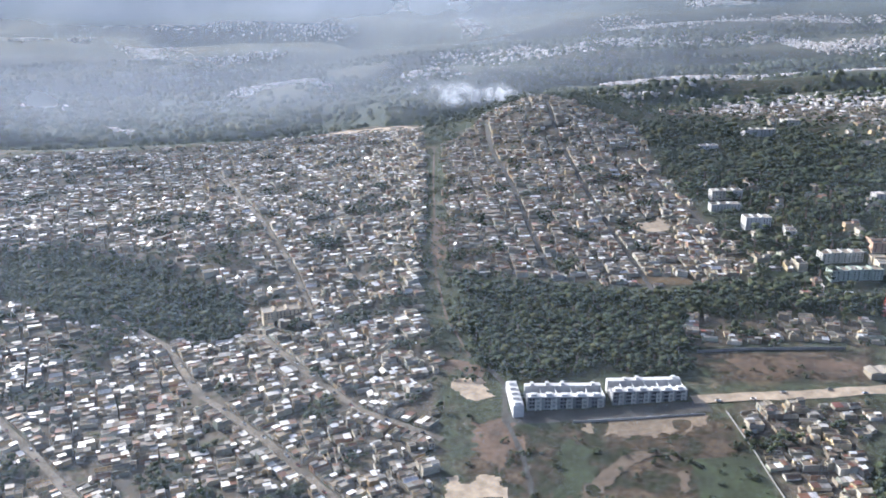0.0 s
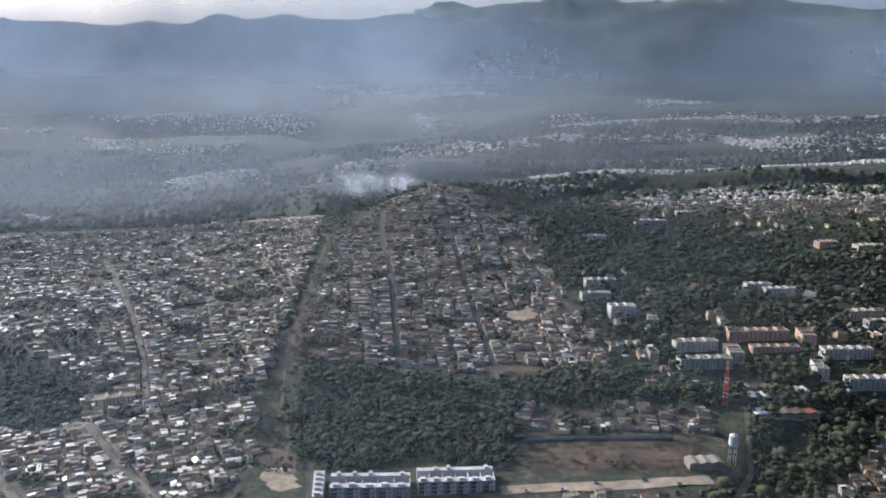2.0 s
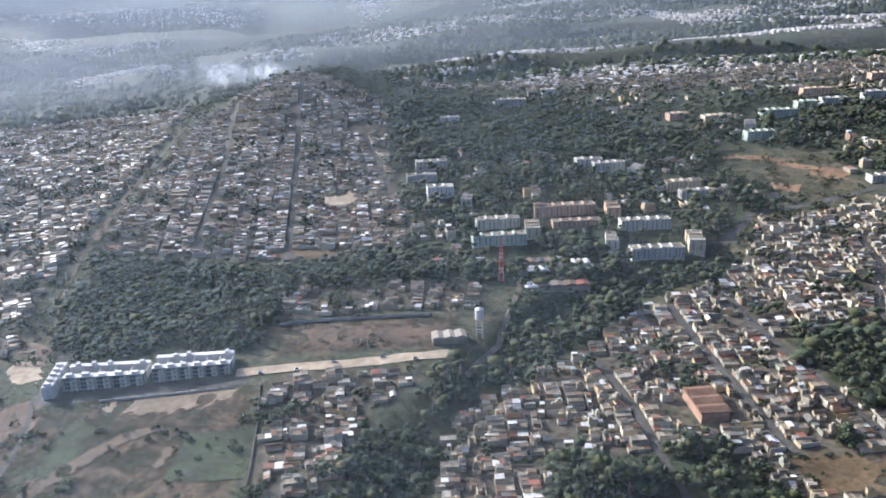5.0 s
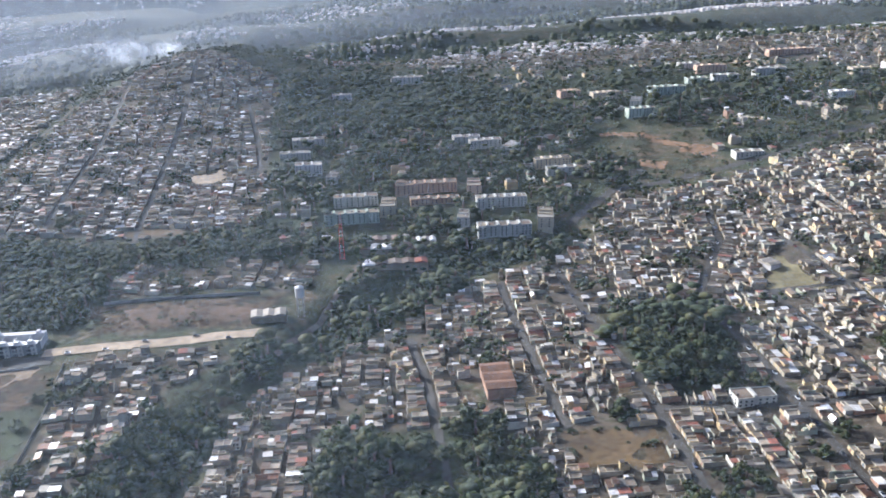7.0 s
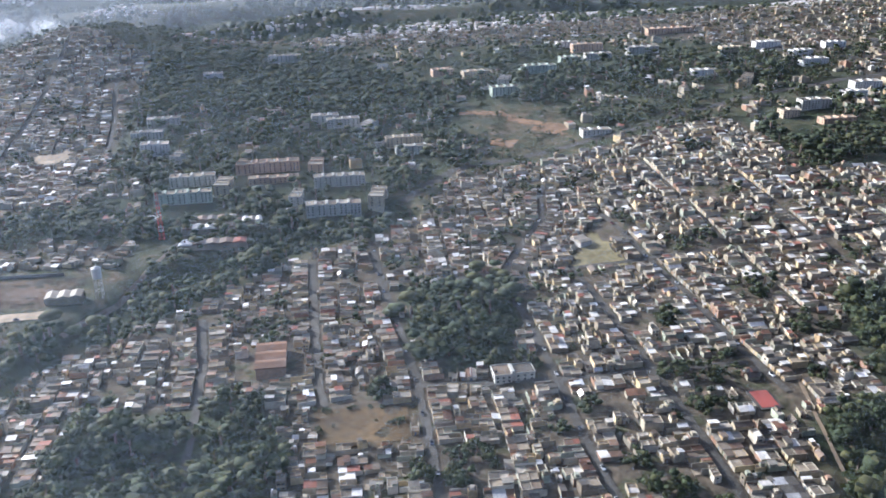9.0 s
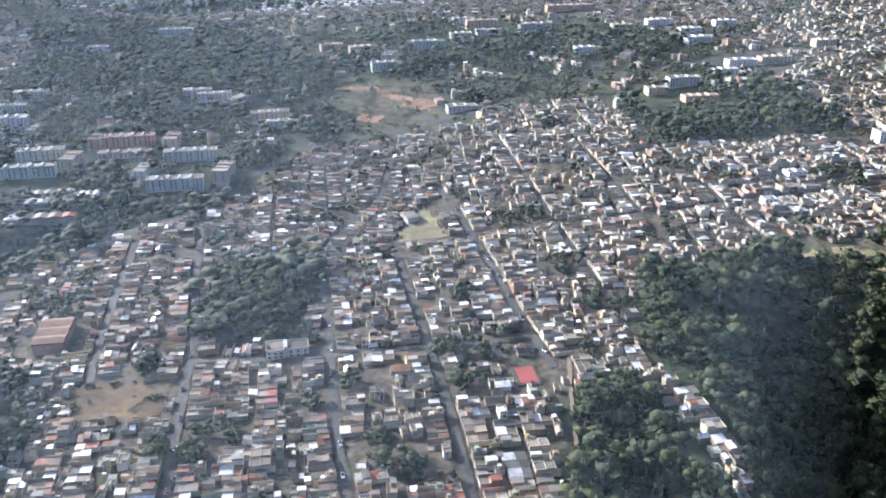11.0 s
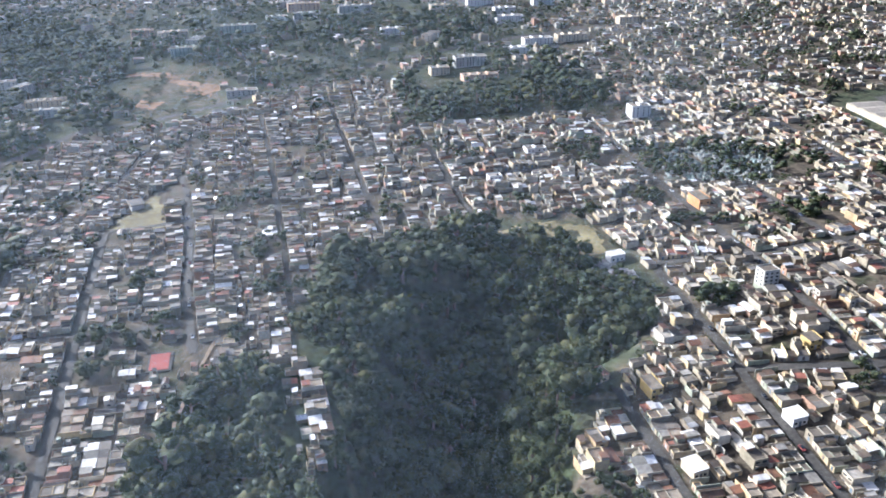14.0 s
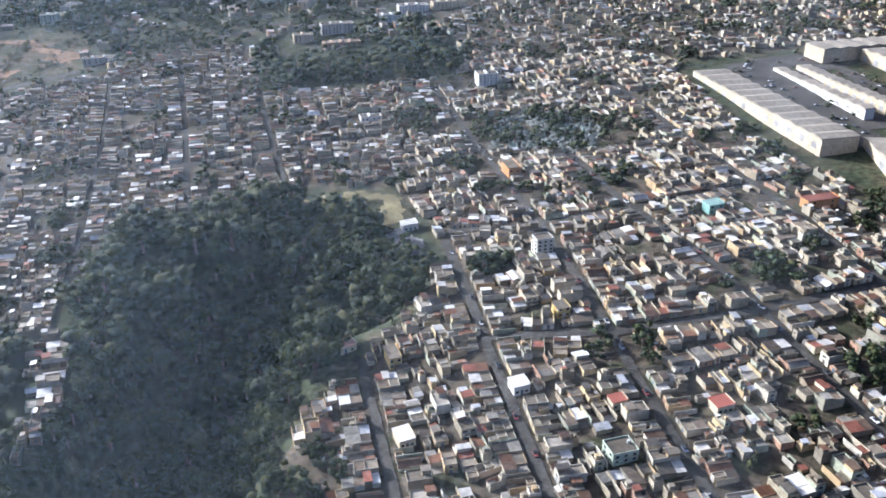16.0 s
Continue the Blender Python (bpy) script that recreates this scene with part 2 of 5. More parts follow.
def inside(x, y, poly):
    x, y = np.asarray(x, float), np.asarray(y, float)
    r = np.zeros(x.shape, bool)
    n = len(poly)
    for i in range(n):
        (ax, ay), (bx, by) = poly[i], poly[(i + 1) % n]
        if ay == by:
            continue
        r ^= ((ay > y) != (by > y)) & (x < (bx - ax) * (y - ay) / (by - ay) + ax)
    return r


FOREST = {
    "west_gully": [(-330, 600), (-263.7, 589.4), (-198.4, 547.6), (-122.2, 492.9), (-110.5, 455.3), (-152.3, 443.6), (-219.4, 470.9), (-330, 540)],
    "plantation": [(9.9, 493.5), (70.9, 481.1), (119, 467.5), (190.6, 477), (250.2, 464), (252.3, 441), (127, 439.1), (116, 376.1), (26, 377), (8, 423)],
    "stream": [(150, 236.2), (170.2, 303.5), (208.8, 343.9), (225.6, 377), (247.1, 426.9), (301.4, 456.8), (351.3, 462), (353.6, 425.2), (301.8, 403.6), (266.9, 364.5), (200.9, 317.7), (185.4, 242.7)],
    "north_wood": [(175, 788.7), (230, 830), (330.1, 811.7), (373.1, 740.3), (400.2, 667.6), (362.3, 628), (281.4, 656.5), (189.9, 663.2)],
    "grove": [(359.7, 360.5), (401.6, 358.2), (405.6, 318.6), (392.7, 279.3), (368.3, 279), (358.8, 308.5)],
    "ravine": [(466, 100), (480.3, 221), (500.4, 230.6), (514.7, 225.4), (525, 268.8), (540.7, 303.2), (575.5, 306.6), (593, 311), (604, 301), (617, 287), (627, 275), (634, 260), (642, 239), (633, 218),
               (622, 207), (609, 198), (599, 189), (594, 175), (590, 164), (581, 145), (568, 110), (558, 60), (470, 60)],
    "hill_wood": [(590.4, 472.1), (600.4, 442.3), (690.6, 434.9), (715.4, 471.4), (700, 545), (640, 560), (600, 520)],
    "yard_trees": [(237.8, 276.6), (300.4, 277.8), (312.1, 238.4), (300.1, 180.6), (240, 181.1)],
    "estate": [(190.6, 487.8), (260.6, 469.2), (351.2, 463.3), (413.9, 527), (422.5, 618), (381.9, 659.8), (280.3, 660.7), (189.9, 658.9)],
    "school_wood": [(402.3, 622.1), (480.7, 618.4), (560.1, 640.8), (660, 600), (700, 650), (560, 780), (420.4, 803.7), (381.5, 733.1)],
    "ridge_west": [(-16, 798.2), (0, 797.9), (52, 855), (95, 866), (60, 890), (-22, 905)],
    "ridge_east": [(95, 866), (176, 790.7), (179.9, 657.3), (196, 654.4), (196, 789.4), (120, 880)],
    "ridge_wood": [(-30, 880), (50, 862), (110, 870), (180, 819.9), (240, 880), (180, 990), (0, 990)],
}
DENSE = {"plantation": 1.7, "west_gully": 1.5, "estate": 0.6, "school_wood": 0.6, "north_wood": 1.4, "yard_trees": 0.7, "stream": 0.75, "hill_wood": 0.8, "ridge_wood": 0.8, "ridge_west": 0.7}
FIELD = [(28, 336), (57, 341), (123, 339.4), (128, 200.7), (0, 200), (10, 320)]
PLOT = [(125, 396.8), (216.4, 395.1), (201.9, 367.5), (128, 368.2)]
QUARRY = [(412.2, 630.7), (458.3, 611.7), (491.9, 596.7), (483.5, 553.9), (467.6, 519.8), (439.9, 525.1), (420.2, 569.2)]
SPORT = [(459, 406), (466, 357), (436, 362)]
LOT = [(318.3, 266.3), (354.3, 258.6), (352.2, 237.1), (322.2, 242.1)]
MEADOW = [(604, 309), (628, 310), (646, 296), (641, 272), (632, 275), (618, 288)]
LEDGE = [(-330, 905), (-200, 975), (-90, 1085), (10, 1120), (20, 1020), (-60, 960), (-160, 925)]
SPUR = [(511.6, 231.1), (524.7, 232.3), (532.2, 161.3), (516.2, 161)]
SANDLOT = [(131.8, 583.2), (152.2, 598.4), (158.6, 572.5), (138.7, 565.1)]
TRACKSIDE = [(112.2, 492.2), (146.7, 493.9), (149.7, 481.4), (115.9, 480.9)]
BARE = [FIELD, PLOT, QUARRY, SPORT, LOT, MEADOW, LEDGE, SANDLOT, TRACKSIDE]

# quarters: outline, street bearing, street spacing, chance of an empty lot
QUARTERS = {
    "west": ([(-560, 770), (-400, 856), (-252, 856), (-160, 868), (-100, 890), (-22, 900), (-18, 831.3), (-13.9, 728.4), (-13.7, 563.5), (-13.9, 464.7), (-3, 400), (-5, 290),
              (-20, 230), (-420, 230), (-560, 500)], 112, 20, 0.08),
    "centre": ([(0, 794.8), (52, 852), (95, 862), (173.9, 788.8), (178, 647.8), (183.4, 580.6), (195.7, 494), (119, 477.3), (72.9, 489.8), (5.9, 500.9), (2, 583.3)], 93.8, 21, 0.05),
    "roadside": ([(127.1, 347.5), (201.9, 345.4), (176.3, 323.3), (160.1, 284.1), (150, 200.4), (130, 200.9)], 95, 22, 0.2),
    "hamlet": ([(124, 437), (226.5, 433.3), (223.5, 406.8), (125, 405.8)], 80, 20, 0.2),
    "south": ([(188.4, 237.6), (206, 315.7), (231.4, 341.1), (271.1, 359.7), (301.8, 398.1), (350.3, 416.9), (380, 455.4), (403.3, 502.7), (452.2, 505.4), (586.1, 538.8), (600.2, 481.1), (590.5, 438.6), (700.8, 431.4),
               (641.5, 307.2), (612, 317), (540.8, 308.8), (521.3, 270.5), (512.7, 229.5), (500.5, 236.3), (478.3, 223.9), (464, 130), (190, 130)], 90, 26.5, 0.07),
    "spur": ([(511.6, 231.1), (524.7, 232.3), (532.2, 161.3), (516.2, 161)], 94, 20, 0.1),
    "east": ([(639, 219), (650, 240), (650.8, 265.8), (641.5, 307.2), (700.8, 431.4), (720.3, 471.2), (830, 430), (815.6, 391), (806.8, 273.4), (827.8, 207.8), (900, 190), (900, 40), (556, 40), (568, 108), (581, 143), (591, 163), (600, 175), (612, 182), (617, 195), (629, 206)],
             4, 23, 0.06),
    "north_east": ([(715.3, 481), (832, 412), (1000, 422), (1100, 620), (900, 800), (720, 640)], 84, 26, 0.45),
    "north": ([(180, 880), (330, 850), (420.3, 813), (600, 800), (720, 660), (900, 820), (800, 1040), (300, 1060)], 75, 28, 0.5),
}
STREETS = {  # main streets: line, width, surface
    "st_west_a": ([(-198.7, 755.3), (-172.6, 697.4), (-126.6, 599.1), (-94.2, 521.8), (-76.3, 467.8)], 3.5, "d"),
    "st_west_b": ([(-192.9, 475.6), (-148.3, 435.6), (-120.8, 387), (-74.6, 333.8), (-40.1, 290.8), (0, 250)], 3.5, "d"),
    "st_west_c": ([(-241.7, 397.8), (-207.6, 364.6), (-178.8, 336.3), (-151.7, 306.5), (-110.4, 263)], 3.5, "d"),
    "st_west_d": ([(-113.5, 461.2), (-68.5, 397.1), (-37.1, 356.2), (0, 330)], 3.2, "d"),
    "st_centre_a": ([(98, 839.7), (100.8, 767.6), (105.8, 696.1), (111.9, 602.4), (117, 530), (121, 469.8)], 2.8, "a"),
    "st_centre_b": ([(40, 819.2), (43, 748.6), (53.6, 662.5), (59.9, 557.4), (63.9, 495.5)], 2.6, "a"),
    "st_centre_c": ([(153.8, 736.7), (170.9, 648), (180.3, 579.7)], 2.6, "a"),
    "gully_track": ([(-8, 798.5), (-7.9, 687), (-5.8, 584.1), (-4.9, 511.6), (2, 449), (14, 405)], 1.5, "b"),
    "terrace_lane": ([(22, 392), (29, 374), (27.5, 344), (33, 316), (35, 280)], 2.4, "a"),
    "ledge_track": ([(-280, 935), (-187, 1000), (-140, 1060), (-70, 1095), (0, 1075)], 4, "e"),
    "dirt_road": ([(112, 353.2), (163.1, 355.9), (207.1, 360.9)], 7, "s"),
    "st_south_a": ([(347.1, 408.3), (351.2, 349.2), (357.6, 283), (359.1, 210.7), (360, 120)], 3.0, "a"),
    "st_south_b": ([(446.9, 469.3), (437.9, 423.8), (419.8, 391.9), (404.6, 360.1), (407.1, 296.6), (408.2, 221.6), (414, 150)], 3.0, "a"),
    "st_south_c": ([(467.9, 420.1), (471.8, 397.1), (476.8, 339.1), (479, 283.7), (483.5, 242.3)], 3.0, "a"),
    "highway": ([(367.2, 466.3), (403.2, 511.3), (441.9, 518.3), (521.4, 535), (606, 572), (700, 600), (820, 610)], 6, "a"),
    "st_east_a": ([(684.9, 424), (688.4, 323), (688.6, 246), (685.6, 170), (684.4, 60.4)], 3.0, "a"),
    "st_east_b": ([(652.5, 252), (651.9, 219.7), (649.7, 179.9), (648.1, 100.2)], 3.0, "a"),
    "st_east_c": ([(723.4, 333.7), (723.7, 260.1), (728.7, 216.5), (733, 181.6), (740.2, 60.1)], 3.0, "a"),
    "stream_road": ([(250.2, 441.1), (246, 424.7), (229.7, 373.6), (212.6, 344.7)], 2.6, "d"),
    "st_south_d": ([(271, 348.5), (276.4, 309.1), (279.3, 254.5), (280.1, 201)], 3.0, "a"),
    "st_south_e": ([(317.6, 398.2), (319.4, 342.4), (322.4, 280.4), (324.4, 266.1)], 3.0, "a"),
    "st_south_f": ([(438.5, 361.2), (441.3, 295.5), (444.1, 236.3), (446, 140)], 3.0, "a"),
    "st_south_g": ([(509.6, 489.8), (514, 412.1), (515.7, 341.8), (517.4, 282.7)], 1.1, "a"),
    "st_south_h": ([(548.6, 508.9), (554.3, 407.6), (557.7, 319.8)], 1.1, "a"),
    "st_south_i": ([(592.6, 432.8), (597.9, 338.5), (599.8, 321.4)], 2.0, "a"),
    "st_cross_a": ([(346.1, 367.1), (404.7, 361.2), (482, 362.9), (561.4, 360.8), (641.4, 362.1)], 3.0, "a"),
    "st_cross_b": ([(357.2, 271.3), (410.5, 263.9), (478.7, 264)], 3.0, "a"),
    "st_cross_c": ([(649.7, 183.8), (687.2, 172.2), (732.6, 169.8), (796.7, 176.6)], 3.0, "a"),
    "st_cross_d": ([(655.5, 257.2), (688.7, 248.2), (726.9, 247.8), (804.1, 259.4)], 3.0, "a"),
    "st_east_d": ([(777, 402.4), (779.7, 299.4), (780, 175.7), (786, 60)], 3.0, "a"),
    "st_east_e": ([(612.6, 189), (612.3, 131.2), (610, 60)], 3.0, "a"),
    "court_path": ([(490.6, 249.6), (484.4, 224.2), (477.5, 190.8)], 1.3, "e"),
}


def near_street(x, y, extra):
    r = np.zeros(np.shape(x), bool)
    for line, w, _ in STREETS.values():
        r |= to_line(x, y, line) < w / 2 + extra
    return r


# ---- mesh tools ----
def mesh_of(name, V, F, mats, idx=None):
    me = bpy.data.meshes.new(name)
    me.from_pydata([tuple(v) for v in V], [], [tuple(f) for f in F])
    for m in mats:
        me.materials.append(m)
    if idx is not None:
        me.polygons.foreach_set("material_index", np.asarray(idx, np.int32))
    me.update()
    return me


def part(name, me, parent, label="", at=None):
    ob = new(name, me)
    ob.parent = parent
    if at is not None:
        ob.matrix_basis = at
    if label:
        ob["label"] = label
    return ob


def box(x0, y0, z0, x1, y1, z1):
    """Corners and outward quads of a box."""
    V = [(x0, y0, z0), (x1, y0, z0), (x1, y1, z0), (x0, y1, z0), (x0, y0, z1), (x1, y0, z1), (x1, y1, z1), (x0, y1, z1)]
    return V, [(3, 2, 1, 0), (4, 5, 6, 7), (0, 1, 5, 4), (1, 2, 6, 5), (2, 3, 7, 6), (3, 0, 4, 7)]


def room(x0, y0, z0, x1, y1, z1):
    """A box with no floor, for what stands in the ground or on a roof."""
    V, F = box(x0, y0, z0, x1, y1, z1)
    return V, F[1:]


def ring(x0, y0, x1, y1, t, z0, z1):
    """A low wall all round a roof."""
    V = [(x, y, z) for z in (z0, z1) for x, y in ((x0, y0), (x1, y0), (x1, y1), (x0, y1), (x0 + t, y0 + t), (x1 - t, y0 + t), (x1 - t, y1 - t), (x0 + t, y1 - t))]
    F = []
    for i in range(4):
        j = (i + 1) % 4
        F += [(i, j, 8 + j, 8 + i), (8 + i, 8 + j, 12 + j, 12 + i), (12 + i, 12 + j, 4 + j, 4 + i)]
    return V, F


def join(*bits):
    V, F = [], []
    for v, f in bits:
        o = len(V)
        V += list(v)
        F += [tuple(i + o for i in q) for q in f]
    return V, F


def slab(w, d, z0, z1, zl, zr, over=0.25):
    """A sloping sheet: z at its left and right edge, with thickness."""
    x0, x1, y0, y1 = -w / 2 - over, w / 2 + over, -d / 2 - over, d / 2 + over
    V = [(x0, y0, zl - .12), (x1, y0, zr - .12), (x1, y1, zr - .12), (x0, y1, zl - .12), (x0, y0, zl), (x1, y0, zr), (x1, y1, zr), (x0, y1, zl)]
    return V, box(0, 0, 0, 1, 1, 1)[1]


def shift(b, x, y, z=0):
    return [(a + x, c + y, e + z) for a, c, e in b[0]], b[1]


def prism(n, r0, r1, z0, z1):
    V = [(math.cos(6.28318 * i / n) * r, math.sin(6.28318 * i / n) * r, z) for r, z in ((r0, z0), (r1, z1)) for i in range(n)]
    F = [(i, (i + 1) % n, n + (i + 1) % n, n + i) for i in range(n)] + [tuple(range(n - 1, -1, -1)), tuple(range(n, 2 * n))]
    return V, F


# ---- ground sheet ----
def steps(a, b, fine0, fine1, fine):
    out = list(np.arange(fine0, fine1 + .01, fine))
    s, v = fine, fine1
    while v < b:
        s = min(s * 1.12, 45)
        v += s
        out.append(min(v, b))
    s, v = fine, fine0
    while v > a:
        s = min(s * 1.12, 45)
        v -= s
        out.insert(0, max(v, a))
    return np.array(out)


gx, gy = steps(-3600, 4400, -420, 900, 6.0), steps(-600, 4850, 100, 1000, 6.0)
GX, GY = np.meshgrid(gx, gy)
fx, fy = GX.ravel(), GY.ravel()
fz = height(fx, fy)
nx, ny = len(gx), len(gy)
ii = (np.arange(ny - 1)[:, None] * nx + np.arange(nx - 1)[None, :]).ravel()
ground_mesh = mesh_of("ground", np.stack([fx, fy, fz], 1), np.stack([ii, ii + 1, ii + nx + 1, ii + nx], 1), [])
cover = np.zeros((len(fx), 4), np.float32)   # red: bare earth, green: growth, blue: town
cover[:, 3] = far_wood(fx, fy)
for q in BARE:
    cover[inside(fx, fy, q), 0] = .2 if q is QUARRY else 1 if q in (FIELD, PLOT) else .55 if q in (MEADOW, SPORT, LOT) else 1
for q in FOREST.values():
    cover[inside(fx, fy, q), 1] = 1
for q, *_ in QUARTERS.values():
    cover[inside(fx, fy, q), 2] = 1
attr = ground_mesh.color_attributes.new("cover", "FLOAT_COLOR", "POINT")
attr.data.foreach_set("color", cover.ravel())
ground_mesh.polygons.foreach_set("use_smooth", np.ones(len(ground_mesh.polygons), bool))


def ground_material():
    m = bpy.data.materials.new("ground_cover")
    m.use_nodes = True
    nt = m.node_tree
    L = nt.links.new
    b = nt.nodes["Principled BSDF"]
    b.inputs["Roughness"].default_value, b.inputs["Specular IOR Level"].default_value = 0.97, 0.15
    at = nt.nodes.new("ShaderNodeAttribute")
    at.attribute_name = "cover"
    sep = nt.nodes.new("ShaderNodeSeparateColor")
    L(at.outputs["Color"], sep.inputs[0])
    geo = nt.nodes.new("ShaderNodeNewGeometry")

    def nz(scale, detail=6):
        n = nt.nodes.new("ShaderNodeTexNoise")
        n.inputs["Scale"].default_value, n.inputs["Detail"].default_value = scale, detail
        L(geo.outputs["Position"], n.inputs["Vector"])
        return n
    n1, n2, n3 = nz(0.012), nz(0.11), nz(0.42)
    wild = ramp_node(nt, [(0.36, (.032, .042, .023)), (0.5, (.048, .054, .030)), (0.58, (.072, .066, .040)), (0.70, (.15, .115, .075))])
    bare = ramp_node(nt, [(0.36, (.021, .027, .012)), (0.44, (.028, .029, .015)), (0.50, (.050, .038, .024)), (0.56, (.088, .064, .040)), (0.64, (.036, .029, .019))])
    green = ramp_node(nt, [(0.35, (.022, .032, .015)), (0.52, (.034, .042, .020)), (0.66, (.060, .056, .032))])
    # town ground kept dark, standing in for shade between the houses
    town = ramp_node(nt, [(0.35, (.058, .050, .038)), (0.52, (.088, .072, .052)), (0.62, (.048, .050, .028))])
    mixn = nt.nodes.new("ShaderNodeMix")
    mixn.data_type = "FLOAT"
    mixn.inputs["Factor"].default_value = 0.6
    L(n1.outputs["Fac"], mixn.inputs["A"])
    L(n2.outputs["Fac"], mixn.inputs["B"])
    for r in (wild, bare):
        L(mixn.outputs["Result"], r.inputs[0])
    for r in (green, town):
        L(n2.outputs["Fac"], r.inputs[0])
    wood = ramp_node(nt, [(0.35, (.026, .036, .026)), (0.52, (.040, .050, .034)), (0.68, (.058, .062, .040))])
    L(n2.outputs["Fac"], wood.inputs[0])
    mw = nt.nodes.new("ShaderNodeMix")
    mw.data_type = "RGBA"
    L(at.outputs["Alpha"], mw.inputs["Factor"])
    L(wild.outputs[0], mw.inputs["A"])
    L(wood.outputs[0], mw.inputs["B"])
    last = mw.outputs["Result"]
    for chan, r in (("Blue", town), ("Green", green), ("Red", bare)):
        mx = nt.nodes.new("ShaderNodeMix")
        mx.data_type = "RGBA"
        L(sep.outputs[chan], mx.inputs["Factor"])
        L(last, mx.inputs["A"])
        L(r.outputs[0], mx.inputs["B"])
        last = mx.outputs["Result"]
    gr = ramp_node(nt, [(0.3, (.45,) * 3), (0.7, (1.45,) * 3)])
    L(n3.outputs["Fac"], gr.inputs[0])
    mm = nt.nodes.new("ShaderNodeMix")
    mm.data_type, mm.blend_type = "RGBA", "MULTIPLY"
    mm.inputs["Factor"].default_value = 1
    L(last, mm.inputs["A"])
    L(gr.outputs[0], mm.inputs["B"])
    L(mm.outputs["Result"], b.inputs["Base Color"])
    bn = nt.nodes.new("ShaderNodeBump")
    bn.inputs["Strength"].default_value, bn.inputs["Distance"].default_value = 0.7, 1.2
    L(n2.outputs["Fac"], bn.inputs["Height"])
    L(bn.outputs[0], b.inputs["Normal"])
    return m


ground_mesh.materials.append(ground_material())
tagged(new("ground", ground_mesh), "dry grass, scrub and bare earth of the hilly land", "ground", kind="structure")


# ---- streets ----
def ribbon(line, w, lift):
    V, F = [], []
    pts = []
    for (ax, ay), (bx, by) in zip(line, line[1:]):
        n = max(1, int(math.hypot(bx - ax, by - ay) / 4))
        pts += [(ax + (bx - ax) * i / n, ay + (by - ay) * i / n) for i in range(n)]
    pts.append(line[-1])
    for i, (x, y) in enumerate(pts):
        (px, py), (qx, qy) = pts[max(0, i - 1)], pts[min(len(pts) - 1, i + 1)]
        d = math.hypot(qx - px, qy - py)
        ux, uy = -(qy - py) / d, (qx - px) / d
        for s in (-1, -.33, .33, 1):
            k = s * (1 + .22 * float(waves(x + 9 * s, y, 13, 71)))
            X, Y = x + ux * w / 2 * k, y + uy * w / 2 * k
            V.append((X, Y))
    V = [(X, Y, z + lift) for (X, Y), z in zip(V, ground_at(V))]
    for i in range(len(pts) - 1):
        for k in range(3):
            a = i * 4 + k
            F.append((a, a + 1, a + 5, a + 4)[::-1])
    return V, F


for nm, (line, w, kind) in STREETS.items():
    lab = {"a": "grey worn asphalt street between houses", "d": "dusty pale paved street between houses", "e": "pale bare earth track", "s": "wide pale sandy road", "b": "brown earth footpath in a gully"}[kind]
    tagged(new("road", mesh_of("road", *ribbon(line, w, 0.32), [{"a": ASPHALT, "d": DUST, "e": EARTH, "s": SAND, "b": FIELD_EARTH}[kind]])), lab, "road", kind="structure")


# ---- open patches of earth and dry grass ----
def patch(poly, m, label, step=2.5, ragged=.35, stray=2.2):
    xs, ys = [p[0] for p in poly], [p[1] for p in poly]
    X, Y = np.meshgrid(np.arange(min(xs), max(xs), step), np.arange(min(ys), max(ys), step))
    X, Y = X + .45 * step * waves(X, Y, 14, 61), Y + .45 * step * waves(X, Y, 11, 62)
    w = X.shape[1]
    ok = (inside(X + stray * waves(X, Y, 5 + 4 * step, 64), Y + stray * waves(X, Y, 4 + 4 * step, 65), poly) & (waves(X, Y, 24, 63) < 1 - ragged)).ravel()
    i = (np.arange(X.shape[0] - 1)[:, None] * w + np.arange(w - 1)[None, :]).ravel()
    q = np.stack([i, i + 1, i + w + 1, i + w], 1)
    q = q[ok[q].all(1)]
    V = np.stack([X.ravel(), Y.ravel(), height(X.ravel(), Y.ravel()) + .22], 1)
    tagged(new("ground_patch", mesh_of("ground_patch", V, q, [m])), label, "ground", kind="structure")


patch(MEADOW, GRASS, "dry golden grass beside the wooded ravine", 1.5, .55)
patch([(840.6, 273.5), (908, 270), (908, 408), (842, 405)], ASPHALT, "grey lorry yard between long sheds", 4, .0)
for q in ([(38, 262), (44, 262), (58, 286), (70, 301), (82, 312), (90, 314), (88, 318), (74, 315), (62, 303), (51, 290)], [(88, 318), (97, 312), (98, 300), (92, 284), (89, 285), (93, 301), (92, 311)]):
    patch(q, FIELD_EARTH, "worn dirt track through the field", .6, .35, 1.0)
patch([(100, 312), (125, 311), (127, 276), (96, 280)], LAWN, "green grass at the edge of the field", 1.2, .3)
patch([(50, 330), (66, 316), (60, 290), (40, 285), (44, 310)], LAWN, "green grass in the hollow of the field", 1.2, .45)
patch([(58, 342), (116, 342), (110, 330), (84, 325), (62, 329)], EARTH, "trampled pale earth below the terraces", .8, .45, 3)
patch([(14, 342), (34, 346), (36, 318), (22, 305), (12, 322)], RUST_EARTH, "rust-brown bare slope at the end of the terraces", .8, .4, 3)
patch([(0, 306), (22, 306), (26, 290), (0, 286)], SAND, "pale sandy yard at the edge of the field", 1, .2)
patch([(-11, 602), (1, 598), (5, 524), (-7, 524)], RUST_EARTH, "rust-brown eroded floor of the gully", .9, .42, 3)
patch([(1, 404), (13, 400), (23, 388), (20, 381), (5, 385), (-2, 394)], RUST_EARTH, "rust-brown cut slope above the sandy pad", .8, .3)
